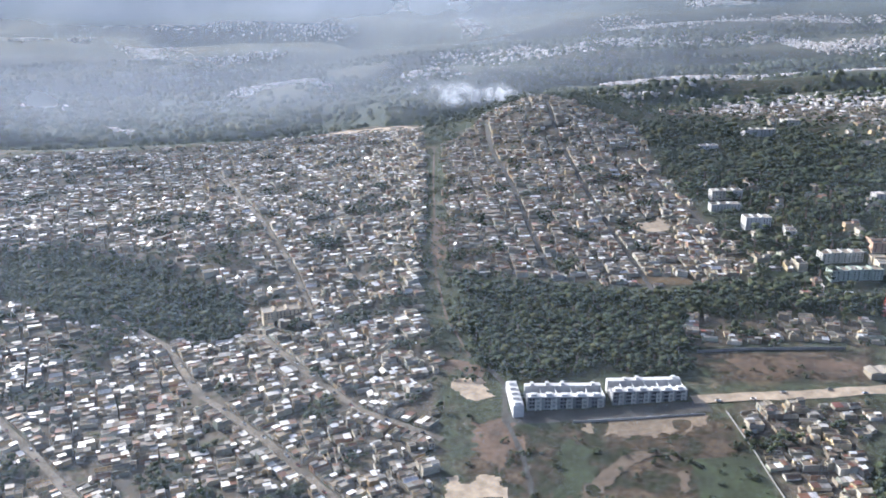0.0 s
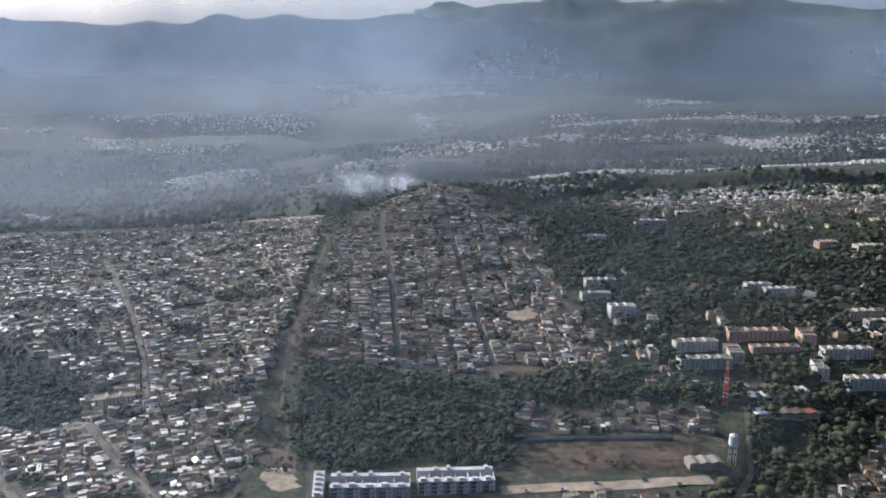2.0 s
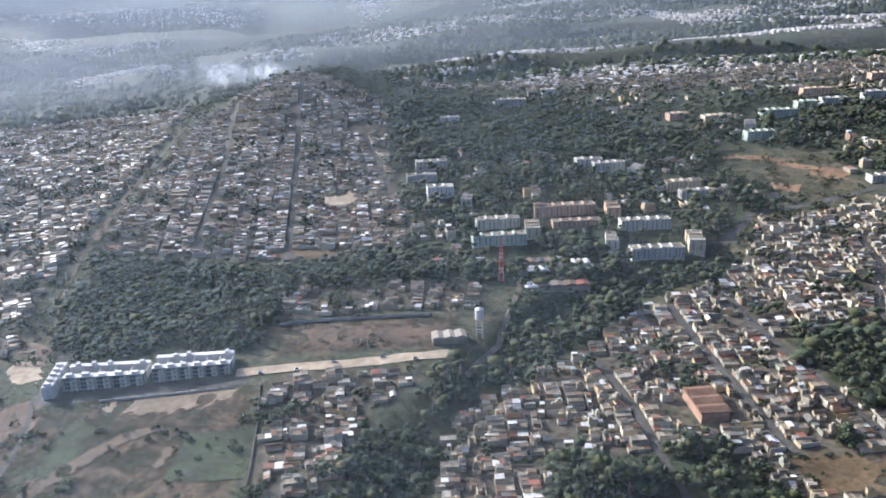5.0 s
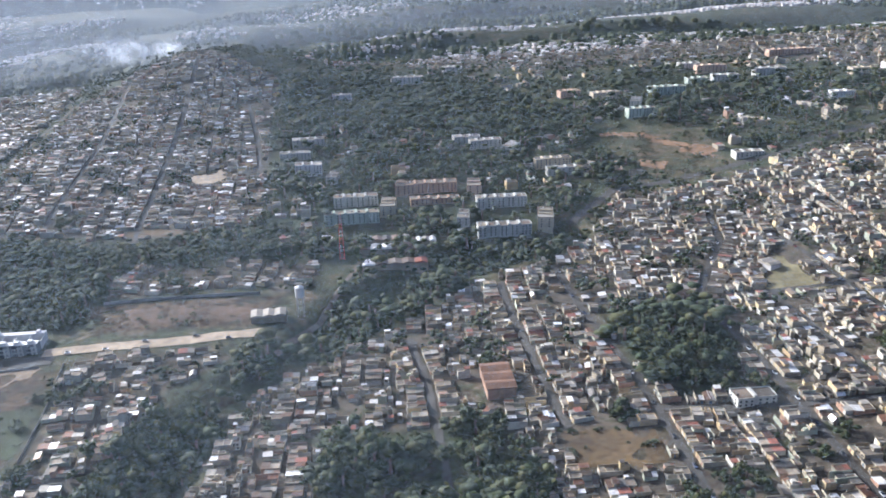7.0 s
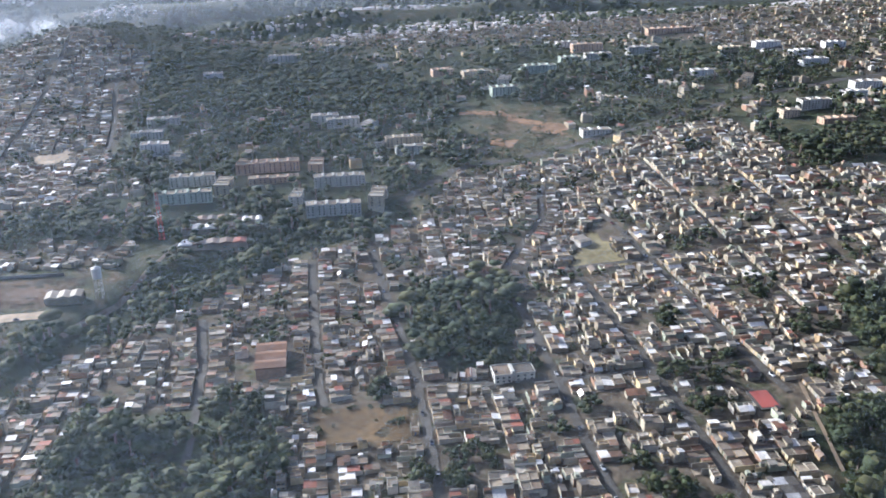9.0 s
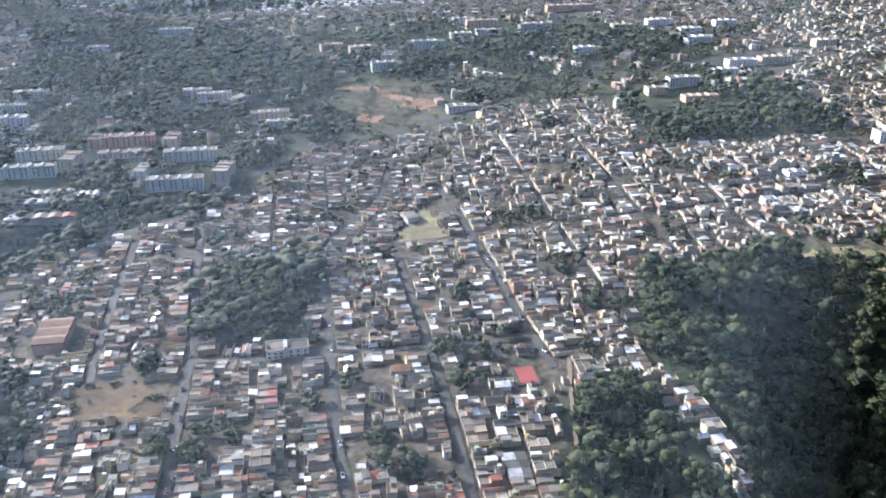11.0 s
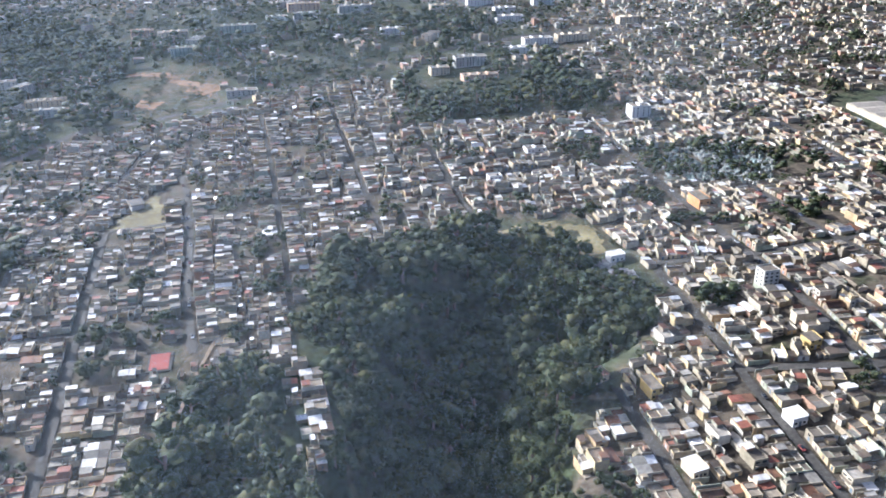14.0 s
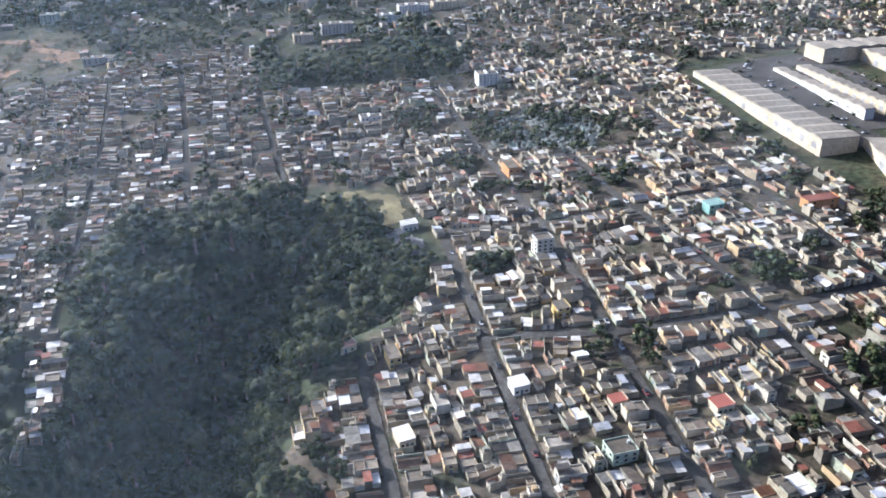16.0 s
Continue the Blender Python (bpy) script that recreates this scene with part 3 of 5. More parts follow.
patch([(136, 392), (206, 388), (198, 372), (140, 374)], RUST_EARTH, "turned brown earth of a cleared plot", 1, .5, 4)
patch(SANDLOT, SAND, "pale sandy vacant lot between houses", 1.2, .3, 1.5)
patch(TRACKSIDE, DRY, "dry grassy verge below the houses", 1, .25, 1.2)
patch([(192.4, 525.5), (210.0, 522.4), (223.5, 478.5), (196.9, 475.4)], LAWN, "green slope beside the apartment blocks", 1.2, .15)
patch(LOT, DRY, "brown dry grass of a vacant lot", 1.2, .3)
patch(SPORT, GRASS, "dry trodden grass of a playing field", 2, .1)
patch([(-300, 915), (-200, 970), (-120, 1050), (-30, 1095), (10, 1070), (-60, 985), (-160, 935)], SAND, "sandy levelled ledge beyond the houses", 4)
patch([(5, 384), (19, 381), (24, 362), (12, 360), (3, 372)], SAND, "sandy cleared pad beside the gully", .7, .1)
for q in ([(416.4, 621.8), (452.7, 606.2), (450, 595.9), (432.8, 606), (418.7, 612)], [(450.7, 602.3), (471.2, 578), (469.3, 565.4), (447.3, 589.9)], [(469.1, 578.1), (488.4, 561), (481.5, 543.5), (461.1, 563.6)], [(433.8, 561.9), (450.2, 548.4), (444.6, 535.2), (430.1, 549.4)]):
    patch(q, QUARRY_EARTH, "orange-brown cut bank of a small quarry", .9, .3)
patch([(60, 2700), (110, 2760), (220, 2740), (200, 2690)], QUARRY_EARTH, "orange earth cutting on a distant ridge", 8, .1, 12)
patch([(-300, 1590), (-200, 1570), (-140, 1500), (-230, 1540)], QUARRY_EARTH, "reddish bare slope below a distant town", 8, .3, 14)
patch([(630.4, 274.9), (641.3, 268.5), (646.6, 250.7), (639.7, 241.9), (631.9, 256.1)], RUBBLE, "grey rubble tipped over the rim of the ravine", 1.5, .1)

# ---- houses ----
R = random.Random(7)
ST = 1.85   # storey


def house_template(w, d, n, kind, rr):
    """A list of (part, mesh bits, material). w across the front, d deep, n storeys; the front looks to -y."""
    H = ST * n + (0.6 if kind == "flat" else 0.1)
    out = []
    t = 0.16
    x, y = w / 2, d / 2
    if kind == "flat":
        V = [(-x, -y, -3), (x, -y, -3), (x, y, -3), (-x, y, -3), (-x, -y, H), (x, -y, H), (x, y, H), (-x, y, H),
             (-x + t, -y + t, H), (x - t, -y + t, H), (x - t, y - t, H), (-x + t, y - t, H),
             (-x + t, -y + t, H - .6), (x - t, -y + t, H - .6), (x - t, y - t, H - .6), (-x + t, y - t, H - .6)]
        F = [(i, (i + 1) % 4, 4 + (i + 1) % 4, 4 + i) for i in range(4)] + [(4 + i, 4 + (i + 1) % 4, 8 + (i + 1) % 4, 8 + i) for i in range(4)] + \
            [(8 + i, 8 + (i + 1) % 4, 12 + (i + 1) % 4, 12 + i) for i in range(4)]
        out.append(("wall", (V, F), WALL))
        out.append(("roof", box(-x + t, -y + t, H - .85, x - t, y - t, H - .5), SLAB))
        if rr.random() < 0.65:   # roof room with its own sheet
            rw, rd = w * rr.uniform(.3, .6), d * rr.uniform(.25, .5)
            ox, oy = (x - rw / 2 - .2) * rr.choice((-1, 1)), (y - rd / 2 - .2) * rr.choice((-1, 1))
            out.append(("roof_room", shift(box(-rw / 2, -rd / 2, H - .6, rw / 2, rd / 2, H + 1.1), ox, oy), WALL))
            z = H + 1.25
            out.append(("roof_sheet", shift(slab(rw, rd, 0, 0, z, z + .3), ox, oy), SHEET))
        if rr.random() < 0.5:    # wash-house canopy
            rw, rd = w * rr.uniform(.25, .45), d * rr.uniform(.2, .4)
            ox, oy = (x - rw / 2 - .3) * rr.choice((-1, 1)), (y - rd / 2 - .3) * rr.choice((-1, 1))
            out.append(("canopy", shift(slab(rw, rd, 0, 0, H + .9, H + .7, 0), ox, oy), SHEET))
    else:
        cut = rr.uniform(-.15, .2) * d
        rise = rr.uniform(.4, .9)
        zl, zr = (H + rise, H) if rr.random() < .5 else (H, H + rise)
        if kind == "gable":
            V = [(-x, -y, -3), (x, -y, -3), (x, y, -3), (-x, y, -3), (-x, -y, H), (x, -y, H), (x, y, H), (-x, y, H), (0, -y, H + 1.3), (0, y, H + 1.3)]
            F = [(0, 1, 5, 8, 4), (1, 2, 6, 5), (2, 3, 7, 9, 6), (3, 0, 4, 7)]
            out.append(("wall", (V, F), WALL))
            a = slab(x + .2, d, 0, 0, H - .05, H + 1.4)
            b = slab(x + .2, d, 0, 0, H + 1.4, H - .05)
            out.append(("roof_sheet", shift(a, -x / 2, 0), SHEET))
            out.append(("roof_sheet", shift(b, x / 2, 0), SHEET))
        else:
            V = [(-x, -y, -3), (x, -y, -3), (x, y, -3), (-x, y, -3), (-x, -y, zl), (x, -y, zr), (x, y, zr), (-x, y, zl)]
            out.append(("wall", (V, [(i, (i + 1) % 4, 4 + (i + 1) % 4, 4 + i) for i in range(4)]), WALL))
            f1, f2 = d / 2 + cut, d / 2 - cut
            out.append(("roof_sheet", shift(slab(w, f1, 0, 0, zl + .1, zr + .1, .12), 0, -y + f1 / 2), SHEET))
            out.append(("roof_sheet", shift(slab(w, f2 - .3, 0, 0, zl + .28, zr + .28, .12), 0, y - f2 / 2), SHEET))
            if rr.random() < .5:  # yard wall standing higher than the sheets
                s = rr.choice((-1, 1))
                out.append(("party_wall", box(s * x - .1, -y, -2, s * x + .1, y * .9, H + rise + .7), WALL))
    k = 2 if w > 4.1 else 1
    for f in range(n):
        for i in range(k):
            cx = (i + .5) / k * w - x
            if f == 0 and i == 0:
                out.append(("door", box(cx - .5, -y - .06, -.2, cx + .5, -y + .05, 1.6), DOOR))
            else:
                z = f * ST + .6
                out.append(("window", box(cx - .65, -y - .05, z, cx + .65, -y + .05, z + .85), GLASS))
    if n > 1 and rr.random() < .6:
        out.append(("balcony", box(-x + .2, -y - .9, ST - .1, x - .2, -y - .02, ST + .1), SLAB))
    return out


def patio_template(w, d, tall, rr):
    """A deep narrow plot: rooms of unlike height one behind another, small yards between, party walls standing over the roofs."""
    out = []
    x, y = w / 2, d / 2
    top = 1.8
    v = -y
    n = 0
    while v < y - .6:
        seg = min(rr.uniform(1.7, 3.4), y - v)
        if y - v - seg < 1.2:
            seg = y - v
        if n and rr.random() < .22:
            out.append(("yard", room(-x + .1, v, -1.5, x - .1, v + seg, .12), SLAB))
        else:
            h = rr.uniform(1.7, 2.2) + (1.8 if rr.random() < tall else 0)
            part_w = w if rr.random() < .6 else w * rr.uniform(.55, .8)
            s = rr.choice((-1, 1))
            cx = s * (x - part_w / 2)
            top = max(top, min(h, 2.4))
            out.append(("room", room(cx - part_w / 2 + .03, v + .02, -2.5, cx + part_w / 2 - .03, v + seg - .02, h), WALL))
            if rr.random() < .62:
                z = h + .1
                tilt = rr.uniform(.1, .4)
                a, b = (z + tilt, z) if rr.random() < .5 else (z, z + tilt)
                sh = slab(part_w, seg, 0, 0, a + .1, b + .1, .08)
                out.append(("roof_sheet", shift(sh, cx, v + seg / 2), SHEET))
            else:
                p = .12
                X0, X1, Y0, Y1 = cx - part_w / 2, cx + part_w / 2, v + .02, v + seg - .02
                out.append(("roof", room(X0 + p, Y0 + p, h + .003, X1 - p, Y1 - p, h + .1), SLAB))
                out.append(("parapet", ring(X0, Y0, X1, Y1, p, h - .05, h + .42), WALL))
                if rr.random() < .35:
                    out.append(("roof_room", shift(room(-.7, -.6, h + .1, .7, .6, h + 1.5), cx, v + seg / 2), WALL))
            if n == 0:
                out.append(("door", room(cx - .4, v - .04, -.2, cx + .4, v + .05, 1.5), DOOR))
                if h > 3:
                    out.append(("window", room(cx - .5, v - .04, 2.3, cx + .5, v + .05, 3.1), GLASS))
        v += seg
        n += 1
    for s in (-1, 1):
        if rr.random() < .75:
            cut = y - rr.choice((0, 0, d * .25, d * .4))
            out.append(("party_wall", room(s * x - .07, -y + .05, -2.5, s * x + .07, cut, top + rr.uniform(.25, .9)), WALL))
    return out


kinds = [("patio", 1)] * 12 + [("flat", 1), ("flat", 2), ("shed", 1), ("patio", 2), ("patio", 2), ("gable", 1), ("flat", 2), ("patio", 2)]
TEMPLATES = [patio_template(R.uniform(2.8, 4.5), R.uniform(6.2, 9.6), .12 if n == 1 else .6, random.Random(100 + i)) if kd == "patio" else
             house_template(R.uniform(3.2, 4.7), R.uniform(5.4, 7.6), n, kd, random.Random(i)) for i, (kd, n) in enumerate(kinds)]
SIZES = [(max(abs(v[0]) for _, b, _m in t for v in b[0]) * 2 - .1, max(abs(v[1]) for _, b, _m in t for v in b[0]) * 2 - .1) for t in TEMPLATES]
MATS = [WALL, SHEET, SLAB, GLASS, DOOR]

APARTMENTS = [  # x, y, turn, length, depth, storeys, wall
    (209.2, 631.1, 3, 26, 9, 4, "p"), (201.4, 607.3, 3, 24, 8, 3, "p"), (212.8, 573.2, 5, 20, 10, 5, "w"), (229.8, 557.8, 80, 16, 8, 3, "p"), (243, 488.2, 5, 36, 9, 4, "m"),
    (245, 513.3, 4, 30, 9, 4, "p"), (264.5, 501, 85, 20, 10, 4, "c"), (291.8, 528.4, 3, 36, 10, 4, "o"), (273.7, 529.8, 86, 16, 9, 4, "o"), (318.3, 525.1, 85, 18, 10, 4, "o"),
    (332, 499.2, 2, 34, 9, 4, "p"), (328.2, 459.1, 2, 34, 9, 4, "p"), (353.4, 470.1, 80, 22, 10, 4, "c"), (307.7, 480.5, 82, 18, 8, 3, "p"), (335.9, 612.6, 6, 26, 9, 4, "p"),
    (353.1, 600.3, 60, 20, 9, 4, "p"), (323.2, 621.1, 6, 22, 9, 4, "p"), (375.5, 565.3, 5, 28, 9, 4, "c"), (382.1, 550.7, 5, 30, 8, 3, "p"), (359.5, 564.8, 60, 12, 8, 2, "p"),
    (398, 552.3, 70, 14, 8, 3, "c"), (285.5, 647.8, 8, 14, 8, 2, "c"), (292.9, 510, 3, 34, 8, 2, "o"), (419.6, 723.9, 10, 20, 10, 3, "o"), (445, 703.1, 8, 26, 10, 4, "c"),
    (459, 646.5, 5, 26, 10, 4, "m"), (494.7, 699.2, 4, 34, 10, 4, "m"), (526.5, 719.7, 3, 20, 10, 3, "m"), (463.9, 678.2, 70, 20, 10, 3, "p"), (331.1, 833.2, 4, 20, 10, 3, "p"),
    (498.7, 539.9, 4, 22, 9, 2, "p"), (624, 529, 4, 14, 9, 3, "c"), (646, 509, 4, 26, 9, 2, "o"), (611, 641, 4, 22, 9, 3, "w"), (635, 617, 60, 22, 9, 3, "c"),
    (695, 714, 4, 26, 9, 3, "w"), (703, 649, 4, 24, 10, 3, "w"), (704, 577, 3, 24, 9, 3, "w"), (729, 577, 3, 26, 9, 3, "c"), (714.2, 418.2, 2, 13, 9, 4, "w"),
    (682, 226, 4, 7, 6, 4, "p"), (392.4, 270.1, 3, 17, 9, 2, "p"), (-92.8, 465.8, 20, 24, 10, 3, "c"), (639, 794, 5, 50, 9, 3, "o"), (230, 752, 6, 18, 8, 2, "w"), (669.5, 126.1, 4, 8, 7, 2, "m"), (645.1, 384.7, 4, 12, 7, 1, "w"), (616.5, 355.7, 3, 7, 6, 2, "w"),
    (550.3, 753.6, 4, 31, 9, 4, "o"), (551.2, 722.4, 4, 25, 9, 3, "p"), (647, 541, 4, 24, 9, 4, "p"), (683, 556, 4, 19, 9, 3, "w"), (706, 676, 4, 20, 9, 3, "w"), (744, 695, 4, 21, 9, 3, "w"),
    (660, 707, 4, 20, 9, 3, "c"), (287.1, 793.4, 4, 33, 9, 4, "p"), (785, 611, 4, 19, 9, 3, "c"), (591, 726, 4, 31, 9, 4, "p"), (537.2, 773.1, 4, 21, 9, 3, "p"),
]
CEMETERY = [(706, 350), (741, 331)]
SHEDLINES = [([(829.3, 274.2), (830, 392)], 13), ([(850.7, 213.8), (851.4, 274.3)], 22), ([(876, 305), (876, 385)], 12), ([(895, 395), (955, 395)], 12), ([(930, 315), (930, 388)], 14), ([(250.2, 443.3), (282.6, 441.3)], 16), (CEMETERY, 21)]
# special sites that houses keep clear of: x, y, radius
LANDMARKS = [  # x, y, turn, width, depth, height, wall, roof, words
    (692.8, 300.6, 3, 5, 10, 4.2, "orange", "SLAB", "bright orange two-storey house with flat concrete roof"), (621.5, 184, 4, 3.6, 7.5, 3.6, "yellow", "SLAB", "yellow-painted house on the rim of the ravine"),
    (642.3, 267.2, 6, 6, 4.5, 2.6, "white", "WHITE", "white flat-roofed house on the rim of the ravine"), (792.5, 230.5, 2, 13, 5, 3.6, "orange", "SHEET", "long orange-walled house with sheet roof"),
    (675.1, 187.2, 4, 4, 5, 3.0, "yellow", "SLAB", "yellow block house with flat roof"), (751.8, 236, 4, 6, 5, 3.6, "teal", "TEAL", "house with turquoise walls and roof"),
    (701.3, 134.5, 4, 5, 4.6, 2.4, "cream", "REDROOF", "house with red-painted sheet roof"), (675.7, 143.3, 4, 4.2, 3.6, 2.4, "cream", "REDROOF", "small house with red sheet roof"),
    (618.3, 148.2, 8, 4.4, 6, 2.4, "cream", "WHITE", "house with broad white sheet roof"), (652.7, 158, 5, 4.6, 5, 2.6, "white", "WHITE", "white-roofed house between crowded rows"),
    (607.9, 195.6, 15, 7, 5, 2.2, "cream", "PINK", "low house with faded pink roofs on the ravine slope"), (605.1, 232.1, 20, 6, 4, 2.2, "cream", "PINK", "low house with pink roof on the ravine slope"),
]
KEEP = [(73, 358, 48), (498.7, 539.9, 14), (223.6, 373.6, 8), (238.8, 436.7, 8), (476.5, 240.8, 11), (303.6, 302.2, 14), (625, 515, 40), (705, 575, 30)]

KEEP += [(a[0], a[1], max(a[3], a[4]) * .62) for a in LANDMARKS]


def blocked(x, y, extra=3.4):
    """Which of many points lie on streets, woods, open land or sites of other buildings."""
    r = near_street(x, y, extra)
    for a, b, q in KEEP:
        r |= np.hypot(x - a, y - b) < q
    for q in BARE + list(FOREST.values()):
        r |= inside(x, y, q)
    return r & ~inside(x, y, SPUR)


def grove(x, y):
    """Clumps of trees that stand among the houses."""
    r = np.zeros(np.shape(x), bool)
    for a, b, q in ((680.4, 319.4, 11), (683.5, 289.7, 7), (726.6, 271.8, 13), (727.4, 180.9, 5), (279.3, 263, 11), (340.3, 267.7, 6), (320.7, 329.9, 4), (-59.1, 630.1, 16), (-146.6, 547.5, 14), (-192.9, 436.7, 16), (60, 752.3, 8), (150, 619.3, 9), (94.8, 555.7, 7)):
        r |= np.hypot(x - a, y - b) < q * (1 + .3 * waves(x, y, 12, 5))
    return r | (waves(x, y, 42, 77) > .56) | (waves(x, y, 75, 78) > .78)


# a plan of what is taken, in cells of 1.5 m
CELL, OX, OY = 1.5, -600, 20
PX, PY = np.meshgrid(np.arange(OX, 1120, CELL), np.arange(OY, 1080, CELL), indexing="ij")
PH = height(PX, PY)
PDX, PDY = np.gradient(PH, CELL)
STEEP = np.hypot(PDX, PDY) > .52
TAKEN = blocked(PX, PY, 0.3) | grove(PX, PY) | STEEP
for a in APARTMENTS:
    TAKEN |= np.hypot(PX - a[0], PY - a[1]) < a[3] * .42 + 2
for line in SHEDLINES:
    TAKEN |= to_line(PX, PY, line[0]) < line[1]
PLACES, GAPS = [], []


def claim(x, y, turn, k, sx, qn, poly=None, slack=.5):
    """Builds a house here if its plot is free, and marks it taken."""
    w, d = SIZES[k][0] / 2 * sx - slack, SIZES[k][1] / 2 * sx - slack
    c, s = math.cos(radians(turn)), math.sin(radians(turn))
    nu, nv = max(2, int(2 * w / CELL) + 1), max(2, int(2 * d / CELL) + 1)
    cells = []
    for i in range(nu):
        for j in range(nv):
            p, q = w * (2 * i / (nu - 1) - 1), d * (2 * j / (nv - 1) - 1)
            a, b = int((x + p * c - q * s - OX) / CELL + .5), int((y + p * s + q * c - OY) / CELL + .5)
            if not (0 <= a < TAKEN.shape[0] and 0 <= b < TAKEN.shape[1]) or TAKEN[a, b]:
                return False
            cells.append((a, b))
    for a, b in cells:
        TAKEN[a, b] = True
    PLACES.append((x, y, turn, k, qn, sx))
    return True


quarter_of = {"west": "west", "centre": "centre", "south": "south", "east": "east", "cross": "south"}
for nm, (line, width, _) in STREETS.items():   # rows that front the main streets
    if not nm.startswith("st_"):
        continue
    rr = random.Random(nm)
    for (ax, ay), (bx, by) in zip(line, line[1:]):
        ln = math.hypot(bx - ax, by - ay)
        ux, uy = (bx - ax) / ln, (by - ay) / ln
        for side in (-1, 1):
            u = .5
            while u < ln - 2:
                k = rr.randrange(len(TEMPLATES))
                w, d = SIZES[k]
                off = side * (width / 2 + .9 + d / 2 + rr.uniform(0, .4))
                uu = u + w / 2
                x, y = ax + ux * uu - uy * off, ay + uy * uu + ux * off
                u += w + (.1 if rr.random() < .9 else rr.uniform(.6, 3))
                if rr.random() > .04 and any(bool(inside(x, y, q[0])) for q in QUARTERS.values()):
                    claim(x, y, math.degrees(math.atan2(uy, ux)) + (180 if side > 0 else 0) + 180 + rr.gauss(0, .8), k, 1.0, quarter_of[nm.split("_")[1]], slack=.8)

for qn, (poly, bearing, pitch, empty) in QUARTERS.items():
    rr = random.Random(qn)
    cx, cy = np.mean([p[0] for p in poly]), np.mean([p[1] for p in poly])
    c, s = math.cos(radians(bearing)), math.sin(radians(bearing))
    span = max(math.hypot(px - cx, py - cy) for px, py in poly) + 20
    loose = qn in ("west", "north", "hamlet", "roadside")
    found = []
    v = -span
    while v < span:
        lane = rr.choice((.5, .7, 1.7)) if loose or qn == "centre" else rr.choice((.6, 1.6))
        for side in (-1, 1):
            u = -span + rr.uniform(0, 6)
            run = 0
            while u < span:
                k = rr.randrange(len(TEMPLATES))
                w, d = SIZES[k]
                run += w
                if run > 70:
                    run = 0
                    u += 3.5
                bend = (3.0 if loose else 1.5) * (math.sin((u + v) * .021 + 1.3) + .6 * math.sin(u * .05 + v))
                sx = min(1, (pitch / 2 - lane) / d)
                off = v + bend + side * (pitch / 2 - lane - d * sx / 2)
                uu = u + w * sx / 2
                found.append((cx + uu * c - off * s, cy + uu * s + off * c, bearing + (180 if side > 0 else 0) + rr.gauss(0, 4 if loose else 1.2), k, sx))
                u += w * sx + (.08 if rr.random() < (.75 if loose else .9) else rr.uniform(.6, 2.4))
        v += pitch
    ok = inside(np.array([f[0] for f in found]), np.array([f[1] for f in found]), poly)
    for f, o in zip(found, ok):
        if o and rr.random() > empty:
            claim(*f, qn, slack=.95)
        elif o and rr.random() < .6:
            GAPS.append(f[:2])
    xs, ys = [p[0] for p in poly], [p[1] for p in poly]   # small houses squeezed into what is left
    area = (max(xs) - min(xs)) * (max(ys) - min(ys))
    n = int(area / (9 if empty < .15 else 60))
    x, y = np.array([rr.uniform(min(xs), max(xs)) for _ in range(n)]), np.array([rr.uniform(min(ys), max(ys)) for _ in range(n)])
    ia, ib = np.clip(((x - OX) / CELL + .5).astype(int), 0, TAKEN.shape[0] - 1), np.clip(((y - OY) / CELL + .5).astype(int), 0, TAKEN.shape[1] - 1)
    for X, Y, o in zip(x.tolist(), y.tolist(), inside(x, y, poly) & ~TAKEN[ia, ib]):
        if o:
            claim(X, Y, bearing + rr.choice((0, 90, 180, 270)) + rr.gauss(0, 3), rr.randrange(len(TEMPLATES)), rr.uniform(.5, .85), qn)

PLACES.sort(key=lambda p: min(math.hypot(p[0] - 650, (p[1] - 130) * 1.3), math.hypot(p[0] - 395, (p[1] - 215) * 1.3) + 25))
NEAR, FAR = PLACES[:290], PLACES[290:]

masters = {}
for k, tpl in enumerate(TEMPLATES):
    masters[k] = [(nm, mesh_of(nm, *bits, [m])) for nm, bits, m in tpl]
LABELS = {"patio": "narrow block house with patched sheet roofs round a yard", "flat": "block house with flat concrete roof and parapet", "shed": "low block house under patched corrugated sheet roof", "gable": "small block house with ridged sheet roof"}
first = {}
for (x, y, a, k, qn, sx), z in zip(NEAR, ground_at(NEAR)):
    m = pose(x, y, z, 0, 0, a)
    if k in first:
        copy_thing(first[k], m).scale = (sx, sx, .68)
        continue
    h = new("house")
    h.matrix_basis = m
    kd, n = kinds[k]
    tagged(h, ("two-storey " if n == 2 else "three-storey " if n == 3 else "single-storey ") + LABELS[kd], "house", "houses of the town")
    for nm, me in masters[k]:
        part(nm, me, h)
    h.scale = (sx, sx, .68)
    first[k] = h


def scatter(name, items, pieces, mats, label, category, soft=False):
    """One joined mesh of many alike things: items are (x, y, lift, turn, scale, which); pieces are lists of (V, F, material index)."""
    AV, AF, AM, AL, o = [], [], [], [], 0
    packed = []
    for p in pieces:
        V, F, M = [], [], []
        for v, f, mi in p:
            b = len(V)
            V += list(v)
            F += [tuple(i + b for i in q) for q in f]
            M += [mi] * len(f)
        packed.append((np.array(V, float), F, M))
    flat = [(V, np.array([i for f in F for i in f]), np.array([len(f) for f in F]), np.array(M)) for V, F, M in packed]
    for (x, y, lift, a, sc, k), gz in zip(items, ground_at(items)):
        z = gz + lift
        V, idx, ln, M = flat[k]
        c, s = math.cos(a), math.sin(a)
        sc3 = np.array(sc if isinstance(sc, tuple) else (sc, sc, sc))
        P = V * sc3
        AV.append(np.stack([P[:, 0] * c - P[:, 1] * s + x, P[:, 0] * s + P[:, 1] * c + y, P[:, 2] + z], 1))
        AF.append(idx + o)
        AL.append(ln)
        AM.append(M)
        o += len(V)
    if not AV:
        return None
